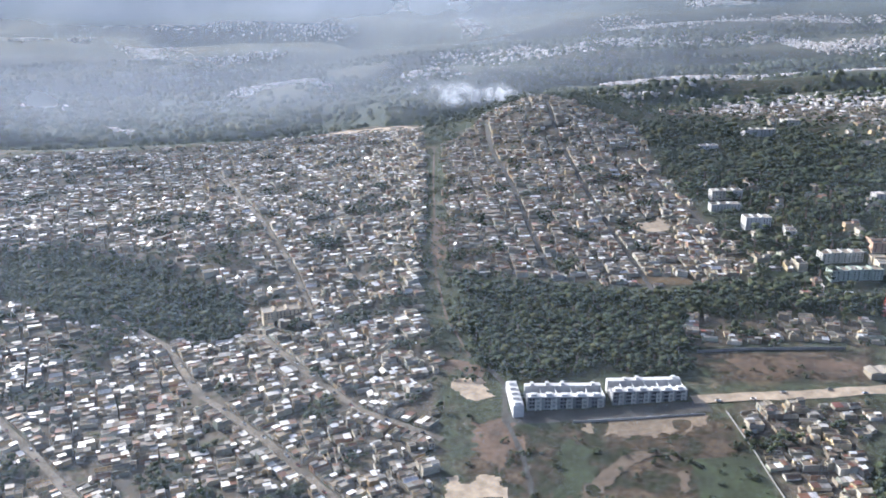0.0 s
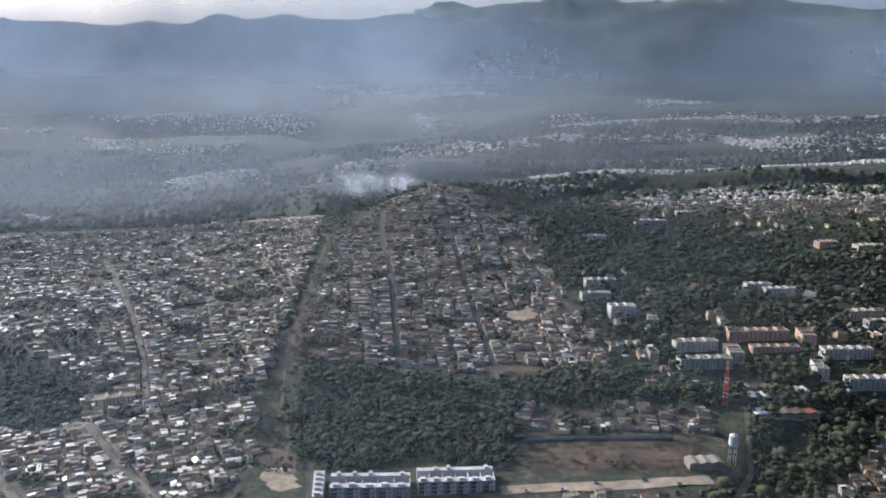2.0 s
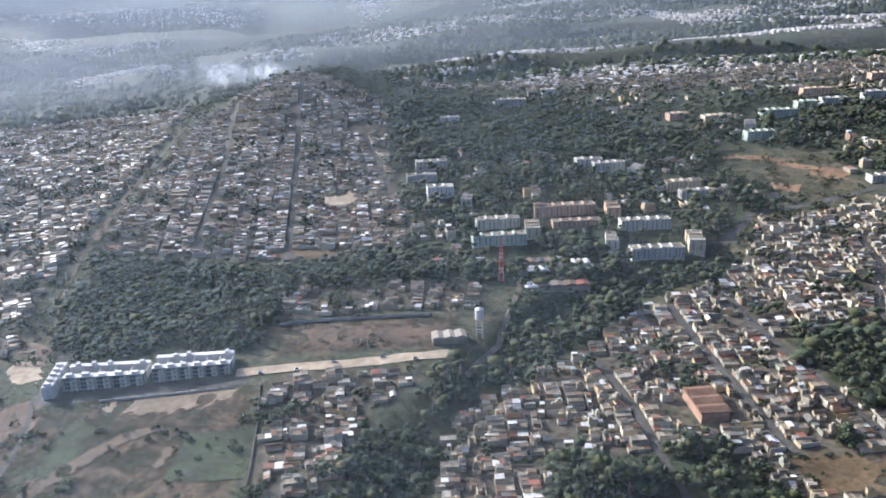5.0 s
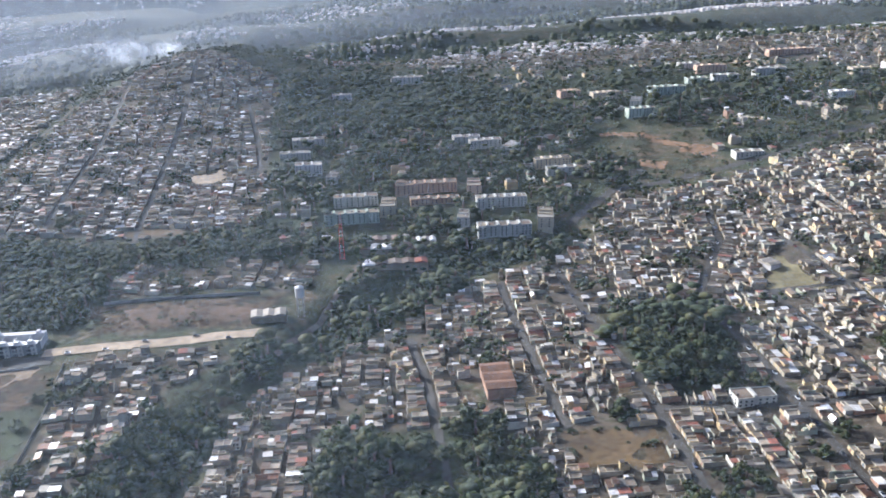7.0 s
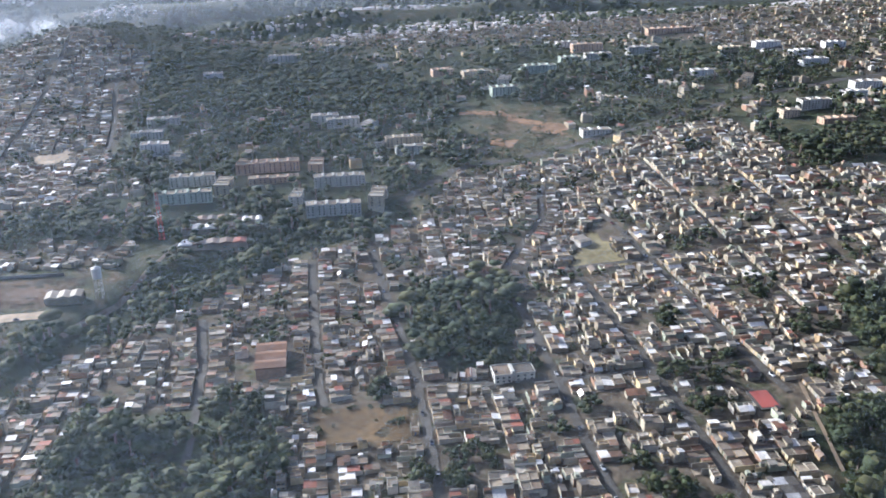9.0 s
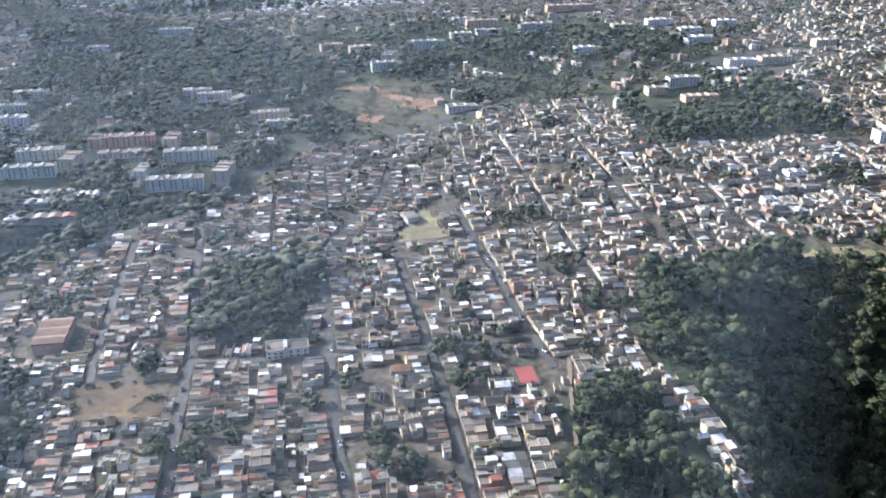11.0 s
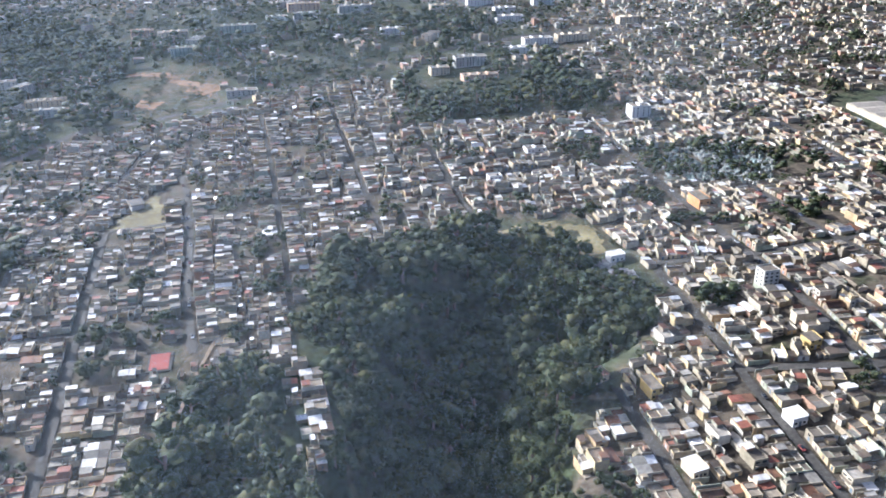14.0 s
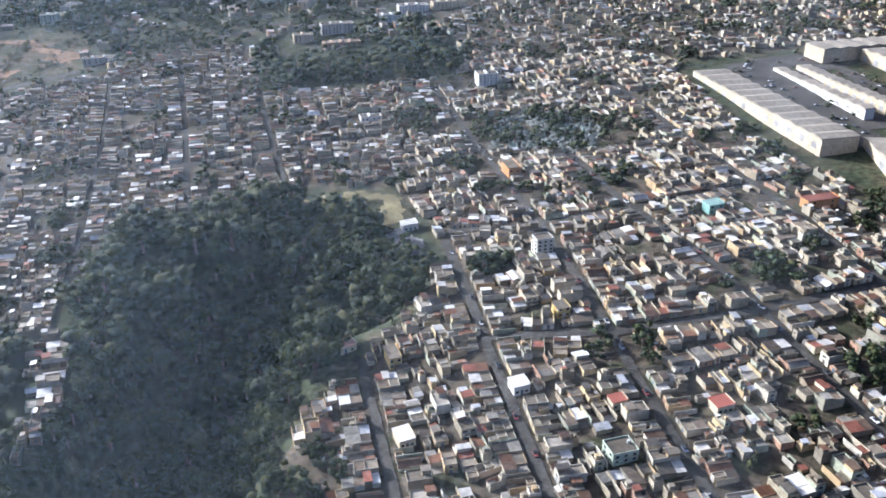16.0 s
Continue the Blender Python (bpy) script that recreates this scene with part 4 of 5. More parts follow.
    AV, AF, AL, AM = np.concatenate(AV), np.concatenate(AF), np.concatenate(AL), np.concatenate(AM)
    me = bpy.data.meshes.new(name)
    me.vertices.add(len(AV))
    me.vertices.foreach_set("co", AV.ravel())
    me.loops.add(len(AF))
    me.loops.foreach_set("vertex_index", AF.astype(np.int32))
    me.polygons.add(len(AL))
    me.polygons.foreach_set("loop_start", (np.cumsum(AL) - AL).astype(np.int32))
    me.polygons.foreach_set("loop_total", AL.astype(np.int32))
    for m in mats:
        me.materials.append(m)
    me.polygons.foreach_set("material_index", AM.astype(np.int32))
    me.polygons.foreach_set("use_smooth", np.full(len(AL), soft))
    me.update(calc_edges=True)
    return tagged(new(name, me), label, category, kind="stuff")


HOUSE_PIECES = [[(b[0], b[1], MATS.index(m)) for _, b, m in t] for t in TEMPLATES]
PLAIN_PIECES = [[(b[0], b[1], MATS.index(m)) for nm, b, m in t if nm not in ("window", "door", "balcony", "yard", "parapet", "canopy")] for t in TEMPLATES]
rr = random.Random(77)
for qn in QUARTERS:
    for far in (False, True):
        items = [(x, y, 0, radians(a), (sx, sx, rr.uniform(.56, .80)), k) for x, y, a, k, q, sx in FAR if q == qn and (y > 520) == far]
        scatter("houses", items, PLAIN_PIECES if far else HOUSE_PIECES, [WALL, GLINT_SHEET, SLAB, GLASS, DOOR] if qn == "west" else MATS, "crowded block houses with sheet and slab roofs", "houses")
# distant towns: long thin bands of small houses
rr = random.Random(21)
TOWNS = [  # line, half width, houses for each 100 m, size
    ([(-1383, 2963), (-1247, 3183)], 25, 34, 1.6), ([(-1334, 3498), (-931, 3514), (-351, 3458)], 24, 26, 1.9), ([(-997, 2923), (-848, 2712)], 20, 40, 1.6), ([(-638, 3729), (-352, 3821)], 40, 26, 2.1),
    ([(-528, 3950), (-70, 3864), (193, 3753)], 24, 30, 2.2), ([(-424, 4006), (340, 3881)], 26, 18, 2.2), ([(-690, 1400), (-560, 1440)], 12, 30, 1.0), ([(67, 3303), (123, 3119)], 20, 60, 1.6), ([(-430, 1128), (-389, 1104)], 5, 40, 1.0),
    ([(-10, 2222), (285, 1999)], 16, 60, 1.2),
    ([(-364, 1557), (-302, 1639), (-217, 1635), (-137, 1504)], 16, 70, 1.0), ([(-60, 1504), (17, 1506)], 12, 90, 1.0), ([(40, 1900), (109, 2080), (235, 1999), (369, 2046), (494, 2013), (766, 2052), (816, 1906), (1150, 1880)], 24, 62, 1.15),
    ([(520, 2717), (590, 2469), (867, 2599), (1098, 2550), (1500, 2500)], 40, 60, 1.4), ([(-500, 3760), (-253, 3777), (-50, 3700), (214, 3600)], 45, 34, 2.2), ([(81, 2968), (153, 2858)], 20, 50, 1.6),
    ([(263, 1384), (363, 1396), (543, 1393), (760, 1330), (1100, 1300)], 14, 90, 1.0), ([(591, 1108), (800, 1120), (1150, 1080)], 20, 90, 1.0), ([(192, 905), (363, 1066), (500, 1062), (640, 1020)], 30, 60, .9),
    ([(906, 3278), (1143, 3435)], 30, 40, 1.8), ([(-1037, 2955), (-858, 2863)], 30, 40, 1.8), ([(144, 3700), (340, 3680)], 40, 30, 2.2), ([(-1250, 3700), (-946, 3750)], 40, 24, 2.2),
    ([(-680, 2614), (-488, 2655)], 25, 30, 1.6), ([(900, 1600), (1500, 1650), (2100, 1900)], 60, 30, 1.4), ([(400, 1700), (700, 1680), (1000, 1600)], 30, 26, 1.1), ([(150, 1180), (330, 1200)], 40, 26, .9)]
items = []
for line, w, per, size in TOWNS:
    for (ax, ay), (bx, by) in zip(line, line[1:]):
        for _ in range(int(math.hypot(bx - ax, by - ay) * per * 2.3 / 100)):
            f = rr.random()
            x, y = ax + (bx - ax) * f + rr.gauss(0, w), ay + (by - ay) * f + rr.gauss(0, w * .8)
            items.append((x, y, 0, rr.choice((.1, 1.67)) + rr.uniform(-.2, .2), rr.uniform(.65, 1.25) * (.30 + .34 * size), rr.randrange(5)))
COTTAGES = []
for w, d, h, tilt in ((5, 7, 3, .6), (6, 5, 5.2, 0), (7, 9, 3.2, .9), (4.5, 6, 2.6, .4), (9, 6, 3, .7)):
    V, F = room(-w / 2, -d / 2, -3, w / 2, d / 2, h)
    V = [(a, b, c + (tilt if c > 0 and a > 0 else 0)) for a, b, c in V]
    COTTAGES.append([(V, F[1:], 0), ([V[4], V[5], V[6], V[7]], [(0, 1, 2, 3)], 1)])
scatter("distant_houses", items, COTTAGES, [PALEWALL, PALEROOF], "pale houses of distant hillside towns", "houses")


# ---- trees ----
def ico(n):
    bm = bmesh.new()
    bmesh.ops.create_icosphere(bm, subdivisions=n, radius=1)
    V = [tuple(v.co) for v in bm.verts]
    F = [tuple(v.index for v in f.verts) for f in bm.faces]
    bm.free()
    return V, F


ICO_V, ICO_F = ico(1)
ICO2_V, ICO2_F = ico(2)


def crown_bits(rr, blobs, leaves, r, h0, h1, sv=ICO_V, sf=ICO_F, rough=.25, size=(.08, .18)):
    """Clumps of foliage with loose leafy sprays round them."""
    bits = []
    for i in range(blobs):
        a, q = rr.uniform(0, 6.28), r * math.sqrt(rr.random()) * .8
        z = rr.uniform(h0, h1)
        br = r * rr.uniform(.22, .42) * (1 - .3 * q / r)
        V = [(math.cos(a) * q + v[0] * br * rr.uniform(1 - rough, 1 + rough), math.sin(a) * q + v[1] * br * rr.uniform(1 - rough, 1 + rough), z + v[2] * br * .8 * rr.uniform(1 - rough, 1 + rough)) for v in sv]
        bits.append((V, sf))
    LV, LF = [], []
    for _ in range(leaves):
        V, _f = bits[rr.randrange(blobs)]
        v = Vector(V[rr.randrange(len(V))])
        v += (v - Vector((0, 0, h0))) * rr.uniform(-.02, .12)
        s = r * rr.uniform(*size)
        n = Vector((rr.gauss(0, 1), rr.gauss(0, 1), rr.gauss(0.5, 1))).normalized()
        e1 = n.orthogonal().normalized() * s
        e2 = n.cross(e1) * rr.uniform(.6, 1.1)
        o = len(LV)
        LV += [tuple(v + e1), tuple(v + e2), tuple(v - e1), tuple(v - e2)]
        LF.append((o, o + 1, o + 2, o + 3))
    return bits, (LV, LF)


def trunk_bits(rr, r, h):
    V, F = prism(6, .28, .14, -.8, h)
    bits = [(V, F)]
    for i in range(3):
        a = i * 2.1 + rr.uniform(-.4, .4)
        p, q = Vector((0, 0, h * .65)), Vector((math.cos(a) * r * .5, math.sin(a) * r * .5, h * 1.15))
        w = Vector((-math.sin(a), math.cos(a), 0)) * .09
        u = Vector((0, 0, .1))
        bits.append(([tuple(p + w), tuple(p - w), tuple(p + u), tuple(q + w * .4), tuple(q - w * .4), tuple(q + u * .4)], [(0, 1, 4, 3), (1, 2, 5, 4), (2, 0, 3, 5)]))
    return join(*bits)


TREES = []
for i in range(7):
    rr = random.Random(50 + i)
    r, h = rr.uniform(2.6, 3.6), rr.uniform(1.8, 2.8)
    TREES.append((crown_bits(rr, 10, 110, r, h * .3, h + r * .6), trunk_bits(rr, r, h + .4)))
FINE_TREES = []
for i in range(7):
    rr = random.Random(80 + i)
    r, h = rr.uniform(2.6, 3.6), rr.uniform(1.8, 2.8)
    FINE_TREES.append((crown_bits(rr, 11, 760, r, h * .3, h + r * .6, ICO2_V, ICO2_F, .2, (.045, .10)), trunk_bits(rr, r, h + .4)))
TREE_PIECES = [[*[(v, f, 0) for v, f in c[0]], (*c[1], 0), (*t, 1)] for c, t in TREES]

MID_PIECES = [[*[(v, f, 0) for v, f in c[0][:5]], (c[1][0][:24], c[1][1][:6], 0), (*prism(4, .25, .15, -.8, 3), 1)] for c, t in TREES]
HILL_PIECES = [[(v, f, 0) for v, f in c[0][:2]] for c, t in TREES]
trees = []   # x, y, scale
for fn, poly in FOREST.items():
    rr = random.Random(fn)
    xs, ys = [p[0] for p in poly], [p[1] for p in poly]
    big = 1.85 if fn == "ravine" else 1.45 if fn in ("yard_trees", "stream", "grove") else 1.45 if fn in ("estate", "school_wood", "north_wood", "hill_wood") else 1.0
    n = int((max(xs) - min(xs)) * (max(ys) - min(ys)) / (18 * big) * DENSE.get(fn, 1.0))
    x, y = np.array([rr.uniform(min(xs), max(xs)) for _ in range(n)]), np.array([rr.uniform(min(ys), max(ys)) for _ in range(n)])
    bad = ~inside(x, y, poly) | near_street(x, y, 2.2) | inside(x, y, SPUR) | (to_line(x, y, [(518, 226), (525, 158)]) < 11)
    for q in BARE[1:]:
        bad |= inside(x, y, q)
    for a, b, q in KEEP:
        bad |= np.hypot(x - a, y - b) < q * .55
    if DENSE.get(fn, 1.0) < 1:
        bad |= waves(x, y, 70, 17) < -.55
    trees += [(X, Y, rr.choice((.45, .6, .75, .9, 1.05, 1.25, 1.6)) * rr.uniform(.85, 1.15) * big) for X, Y, B in zip(x.tolist(), y.tolist(), bad) if not B]
rr = random.Random(6)
n = 36000
x, y = np.array([rr.uniform(-520, 1050) for _ in range(n)]), np.array([rr.uniform(110, 1000) for _ in range(n)])
ok = (grove(x, y) | STEEP[((x - OX) / CELL).astype(int), ((y - OY) / CELL).astype(int)] | (to_line(x, y, CEMETERY) < 27)) & ~blocked(x, y, 2.2)
hit = np.zeros(n, bool)
for q in QUARTERS.values():
    hit |= inside(x, y, q[0])
for a in APARTMENTS:
    ok &= np.hypot(x - a[0], y - a[1]) > a[3] * .5 + 2
for line in SHEDLINES:
    ok &= (to_line(x, y, line[0]) > line[1]) | (line[0] is CEMETERY)
trees += [(X, Y, rr.uniform(.5, 1.4)) for X, Y, B in zip(x.tolist(), y.tolist(), ok & hit) if B]
rr = random.Random(5)
for x, y in GAPS + [(rr.uniform(-500, 1000), rr.uniform(110, 900)) for _ in range(16000)]:   # yards and free corners of the town
    a, b = int((x - OX) / CELL + .5), int((y - OY) / CELL + .5)
    if not TAKEN[a - 1:a + 2, b - 1:b + 2].any() and any(bool(inside(x, y, q[0])) for q in QUARTERS.values()):
        trees.append((x, y, rr.uniform(.5, 1.25) if y > 430 and x > 180 else rr.uniform(.3, .8)))
        TAKEN[a - 1:a + 2, b - 1:b + 2] = True
for _ in range(300):   # trees along the gully between the quarters
    y = rr.uniform(380, 800)
    x = float(np.interp(y, (380, 470, 600, 800), (14, -2, -6, -7))) + rr.choice((-1, 1)) * rr.uniform(1.8, 11)
    trees.append((x, y, rr.uniform(.3, .85)))
for q, n in ((QUARRY, 260), (FIELD, 150), (PLOT, 25), (LOT, 12), (MEADOW, 25)):
    for _ in range(n * 2):
        x, y = rr.uniform(min(p[0] for p in q), max(p[0] for p in q)), rr.uniform(min(p[1] for p in q), max(p[1] for p in q))
        if inside(x, y, q) and float(waves(x, y, 30, 8)) > -.1:
            trees.append((x, y, rr.uniform(.15, .6)))
n = 7000   # open woods north of the highway, with small houses in them
x, y = np.array([rr.uniform(180, 1000) for _ in range(n)]), np.array([rr.uniform(440, 1000) for _ in range(n)])
bad = (waves(x, y, 90, 33) < -.6) | blocked(x, y, 2.5)
for q in QUARTERS.values():
    bad |= inside(x, y, q[0])
trees += [(X, Y, rr.uniform(.7, 1.8)) for X, Y, B in zip(x.tolist(), y.tolist(), bad) if not B]
HAMLET = []
for _ in range(1500):
    x, y = rr.uniform(185, 800), rr.uniform(455, 860)
    if float(waves(x, y, 80, 91)) > 0 and not any(bool(inside(x, y, q[0])) for q in QUARTERS.values()) and not inside(x, y, QUARRY) and not inside(x, y, FOREST["north_wood"]) and (rr.random() < .35 or not inside(x, y, FOREST["school_wood"])) and not near_street(np.array([x]), np.array([y]), 5)[0] and all(math.hypot(x - a[0], y - a[1]) > a[3] * .55 + 5 for a in APARTMENTS) and all(math.hypot(x - a[0], y - a[1]) > 6 for a in HAMLET):
        HAMLET.append((x, y, 0, rr.choice((.1, 1.67)) + rr.uniform(-.15, .15), rr.uniform(.85, 1.3), rr.randrange(len(TEMPLATES))))
scatter("houses", HAMLET, PLAIN_PIECES, MATS, "small block houses among the estate trees", "houses")
n = 4200   # scrub outside the town
x, y = np.array([rr.uniform(-500, 1150) for _ in range(n)]), np.array([rr.uniform(150, 1150) for _ in range(n)])
bad = (waves(x, y, 110, 31) + np.array([rr.uniform(-.7, .7) for _ in range(n)]) < -.1) | blocked(x, y, 2.5)
for q in QUARTERS.values():
    bad |= inside(x, y, q[0])
trees += [(X, Y, rr.uniform(.3, 1.2)) for X, Y, B in zip(x.tolist(), y.tolist(), bad) if not B]

WALLS = {"p": (PALE, "pale grey"), "w": (WHITE, "white"), "m": (MINT, "pale mint"), "c": (CREAM, "cream"), "o": (OCHRE, "ochre")}
TWIN = mesh_of("window", *box(-.55, -.06, 0, .55, .06, 1.05), [GLASS])
WIN = mesh_of("window", *box(-.42, -.05, 0, .42, .05, .68), [GLASS])


def apartment(x, y, turn, ln, dp, n, wall):
    """A block of stepped bays with stair towers between them."""
    mat, word = WALLS[wall]
    S = 1.42
    H = S * n + .3
    b = new("apartment_block")
    b.matrix_basis = pose(x, y, hz(x, y), 0, 0, turn)
    tagged(b, f"{word} flat-roofed apartment block of {n} storeys among trees", "apartment building", "apartment blocks of the estates")
    ln, dp = ln * .88, dp * .86
    k = max(1, round(ln / 6.5))
    bw = ln / k
    rr = random.Random(int(x * 7 + y))
    for i in range(k):
        x0, x1 = -ln / 2 + i * bw, -ln / 2 + (i + 1) * bw - (1.1 if i < k - 1 else 0)
        y0, y1 = -dp / 2 + (.5 if i % 2 else 0), dp / 2 - (.5 if i % 2 else 0)
        h = H + rr.uniform(-.12, .25)
        part("wall", mesh_of("wall", *box(x0, y0, -4, x1, y1, h), [mat]), b)
        part("roof", mesh_of("roof", *box(x0 + .2, y0 + .2, h - .2, x1 - .2, y1 - .2, h + .06), [SLAB]), b)
        part("parapet", mesh_of("parapet", *ring(x0 - .04, y0 - .04, x1 + .04, y1 + .04, .16, h - .02, h + .38), [mat]), b)
        if rr.random() < .6:
            ox = rr.uniform(x0 + .9, x1 - .9)
            part("roof_tank", mesh_of("roof_tank", *shift(prism(8, .42, .42, h, h + .9), ox, rr.uniform(-.2, .3) * dp), [rr.choice((TANK, WHITE))]), b)
        if i < k - 1:
            part("stair_tower", mesh_of("stair_tower", *box(x1 + .003, -dp / 2 + .9, -4, x1 + 1.097, dp / 2 - .9, H + .95), [mat]), b)
        m = max(2, round((x1 - x0) / 2.3)) if y < 690 else 2
        for f in range(n):
            for q in range(m):
                part("window", WIN, b, at=pose(x0 + (q + .5) / m * (x1 - x0), y0, f * S + .5))
            if i % 2 == 0 and y < 690:
                part("balcony", mesh_of("balcony", *box(x0 + .3, y0 - .55, f * S + .1, x0 + (x1 - x0) * .42, y0 - .003, f * S + .52), [mat]), b)
            for s, e in ((-1, x0), (1, x1)):
                if (s < 0 and i == 0) or (s > 0 and i == k - 1):
                    for q in (-.25, .25):
                        part("window", WIN, b, at=pose(e, q * dp, f * S + .5, 0, 0, 90))
    return b


for a in APARTMENTS:
    apartment(*a)


def row_house(x, y, turn, ln, bays):
    """A terrace of bright new dwellings with a staggered roofline."""
    b = new("terrace")
    b.matrix_basis = pose(x, y, hz(x, y) - .3, 0, 0, turn)
    tagged(b, "new white terrace of flats with stepped roof and stair heads", "apartment building", "white terraces")
    H = 5.6
    L = ln / 2
    bw = ln / bays
    # front wall in the shade colour, rear range and roof in off-white
    part("wall", mesh_of("wall", *box(-L, -8, -4, L, -4, H), [TERRACE_SHADE]), b)
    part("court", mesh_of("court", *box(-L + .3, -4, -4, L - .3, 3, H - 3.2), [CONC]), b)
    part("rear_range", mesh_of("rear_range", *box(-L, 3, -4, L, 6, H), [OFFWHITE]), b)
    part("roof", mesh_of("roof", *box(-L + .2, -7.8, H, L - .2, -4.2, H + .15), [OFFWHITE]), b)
    rr = random.Random(bays)
    for i in range(bays):
        ox = (i + .5) * bw - L
        part("stair_head", mesh_of("stair_head", *box(ox - bw * .3, -7.0, H + .15, ox + bw * .1, -4.8, H + rr.uniform(.8, 1.3)), [OFFWHITE]), b)
        # piers duller than the roof: the front's shade is in their colour
        part("pier", mesh_of("pier", *box(ox + bw * .28, -8.4, -3, ox + bw * .4, -8.0, H + .5), [PALE]), b)
        part("pier", mesh_of("pier", *box(ox - bw * .02, -8.4, -3, ox + bw * .1, -8.0, H * .7), [PALE]), b)
        part("cross_wall", mesh_of("cross_wall", *box(ox + bw * .44, -4, -3, ox + bw * .5, 3, H - .8), [OFFWHITE]), b)
        if rr.random() < .75:
            part("rear_stair_head", mesh_of("rear_stair_head", *box(ox - .9, 3.4, H, ox + .7, 5.6, H + rr.uniform(.7, 1.3)), [OFFWHITE]), b)
        for f in range(3):
            part("window", TWIN, b, at=pose(ox - bw * .30, -8, f * 1.85 + .45))
            part("window", TWIN, b, at=pose(ox - bw * .10, -8, f * 1.85 + .45))
            part("balcony", mesh_of("balcony", *box(ox - .1, -8.6, f * 1.85 + .2, ox + bw * .26, -8.02, f * 1.85 + .8), [PALE]), b)
    return b


row_house(55, 359, 1.5, 35, 5)
row_house(92.5, 361, 3, 34, 6)
side = new("end_terrace")
side.matrix_basis = pose(32.5, 357, hz(32.5, 357) - .3, 0, 0, 4)
tagged(side, "narrow white end terrace with stepped roof blocks", "apartment building", "white terraces")
part("wall", mesh_of("wall", *box(-2.4, -12, -4, 2.4, 12, 5.6), [OFFWHITE]), side)
part("roof", mesh_of("roof", *box(-2.2, -11.8, 5.6, 2.2, 11.8, 5.74), [OFFWHITE]), side)
for i in range(5):
    part("stair_head", mesh_of("stair_head", *box(-1.6, -11 + i * 4.7, 5.6, 1.0, -9.4 + i * 4.7, 6.8), [OFFWHITE]), side)
    for f in range(3):
        part("window", WIN, side, at=pose(-2.4, -9.6 + i * 4.7, f * 1.85 + .6, 0, 0, 90))
yard = mesh_of("paved_yard", *ribbon([(26, 345), (70, 344.5), (118, 347.8)], 9, .28), [ASPHALT])
tagged(new("pavement", yard), "dark paved forecourt before the white terraces", "pavement", kind="structure")
tagged(new("yard_wall", mesh_of("yard_wall", *join(*[shift(box(-3.2, -.1, -1.5, 3.2, .1, 1.1), 60 + i * 6.4, 339.6 + i * .15, hz(60 + i * 6.4, 339.6)) for i in range(9)]), [CONC])), "low pale concrete yard wall", "wall")

def wall_run(line, h, label):
    """A boundary wall of panels between piers, following the ground."""
    w = new("boundary_wall")
    w.matrix_basis = pose(*line[0], hz(*line[0]))
    tagged(w, label, "wall", "boundary walls")
    ox, oy, oz = *line[0], hz(*line[0])
    for (ax, ay), (bx, by) in zip(line, line[1:]):
        d = math.hypot(bx - ax, by - ay)
        k = max(1, round(d / 3.2))
        turn = math.degrees(math.atan2(by - ay, bx - ax))
        for i in range(k):
            px, py = ax + (bx - ax) * (i + .5) / k, ay + (by - ay) * (i + .5) / k
            at = pose(px - ox, py - oy, hz(px, py) - oz, 0, 0, turn)
            part("panel", mesh_of("panel", *box(-d / k / 2 + .1, -.06, -1, d / k / 2 - .1, .06, h), [BLOCKWORK]), w, at=at)
            part("pier", mesh_of("pier", *box(d / k / 2 - .1, -.1, -1, d / k / 2 + .1, .1, h + .12), [BLOCKWORK]), w, at=at)


wall_run([(126, 397), (150, 399), (176, 399), (200, 399)], 1.5, "grey concrete boundary wall round a cleared plot")
wall_run([(124, 343), (127, 312), (128.5, 280), (129, 240)], .8, "pale concrete wall between the field and the houses")

# ---- water tower ----
tower = new("water_tower")
tower.matrix_basis = pose(221.5, 377.1, hz(221.5, 377.1))
tagged(tower, "white cylindrical water tower on a steel frame", "water tower")
part("tank", mesh_of("tank", *join(prism(20, 2.1, 2.1, 9.5, 14.2), prism(20, 2.15, .3, 14.2, 15.2)), [WHITE]), tower)
for a in range(4):
    q = math.cos(a * math.pi / 2 + .785), math.sin(a * math.pi / 2 + .785)
    part("leg", mesh_of("leg", *shift(prism(6, .16, .16, -1, 9.6), q[0] * 1.9, q[1] * 1.9), [STEEL]), tower)
for z in (3, 6.2, 9.2):
    part("brace", mesh_of("brace", *join(box(-1.5, -1.45, z, 1.5, -1.25, z + .2), box(-1.5, 1.25, z, 1.5, 1.45, z + .2), box(-1.45, -1.25, z, -1.25, 1.25, z + .2), box(1.25, -1.25, z, 1.45, 1.25, z + .2)), [STEEL]), tower)

# ---- lattice mast ----
mast = new("lattice_mast")
mast.matrix_basis = pose(238.8, 438.9, hz(238.8, 438.9))
tagged(mast, "red and white lattice radio mast", "mast")
for sx in (-1, 1):
    for sy in (-1, 1):
        V, F = prism(5, .1, .08, 0, 1)
        V = [(v[0] + sx * (1.3 - .9 * v[2]), v[1] + sy * (1.3 - .9 * v[2]), v[2] * 26 - .5) for v in V]
        part("leg", mesh_of("leg", V, F, [REDPAINT]), mast)
for i in range(12):
    z, w = i * 2.1 + .6, 1.3 - .9 * i / 12.4
    part("brace", mesh_of("brace", *join(box(-w, -w - .05, z, w, -w + .05, z + .14), box(-w, w - .05, z, w, w + .05, z + .14), box(-w - .05, -w, z, -w + .05, w, z + .14),
                                         box(w - .05, -w, z, w + .05, w, z + .14)), [REDPAINT if i % 4 < 2 else WHITE]), mast)


# ---- industrial sheds ----
def warehouse(x, y, turn, ln, dp, H, bays, label, roofm=BIGROOF, wallm=CREAM, doors=True):
    b = new("warehouse")
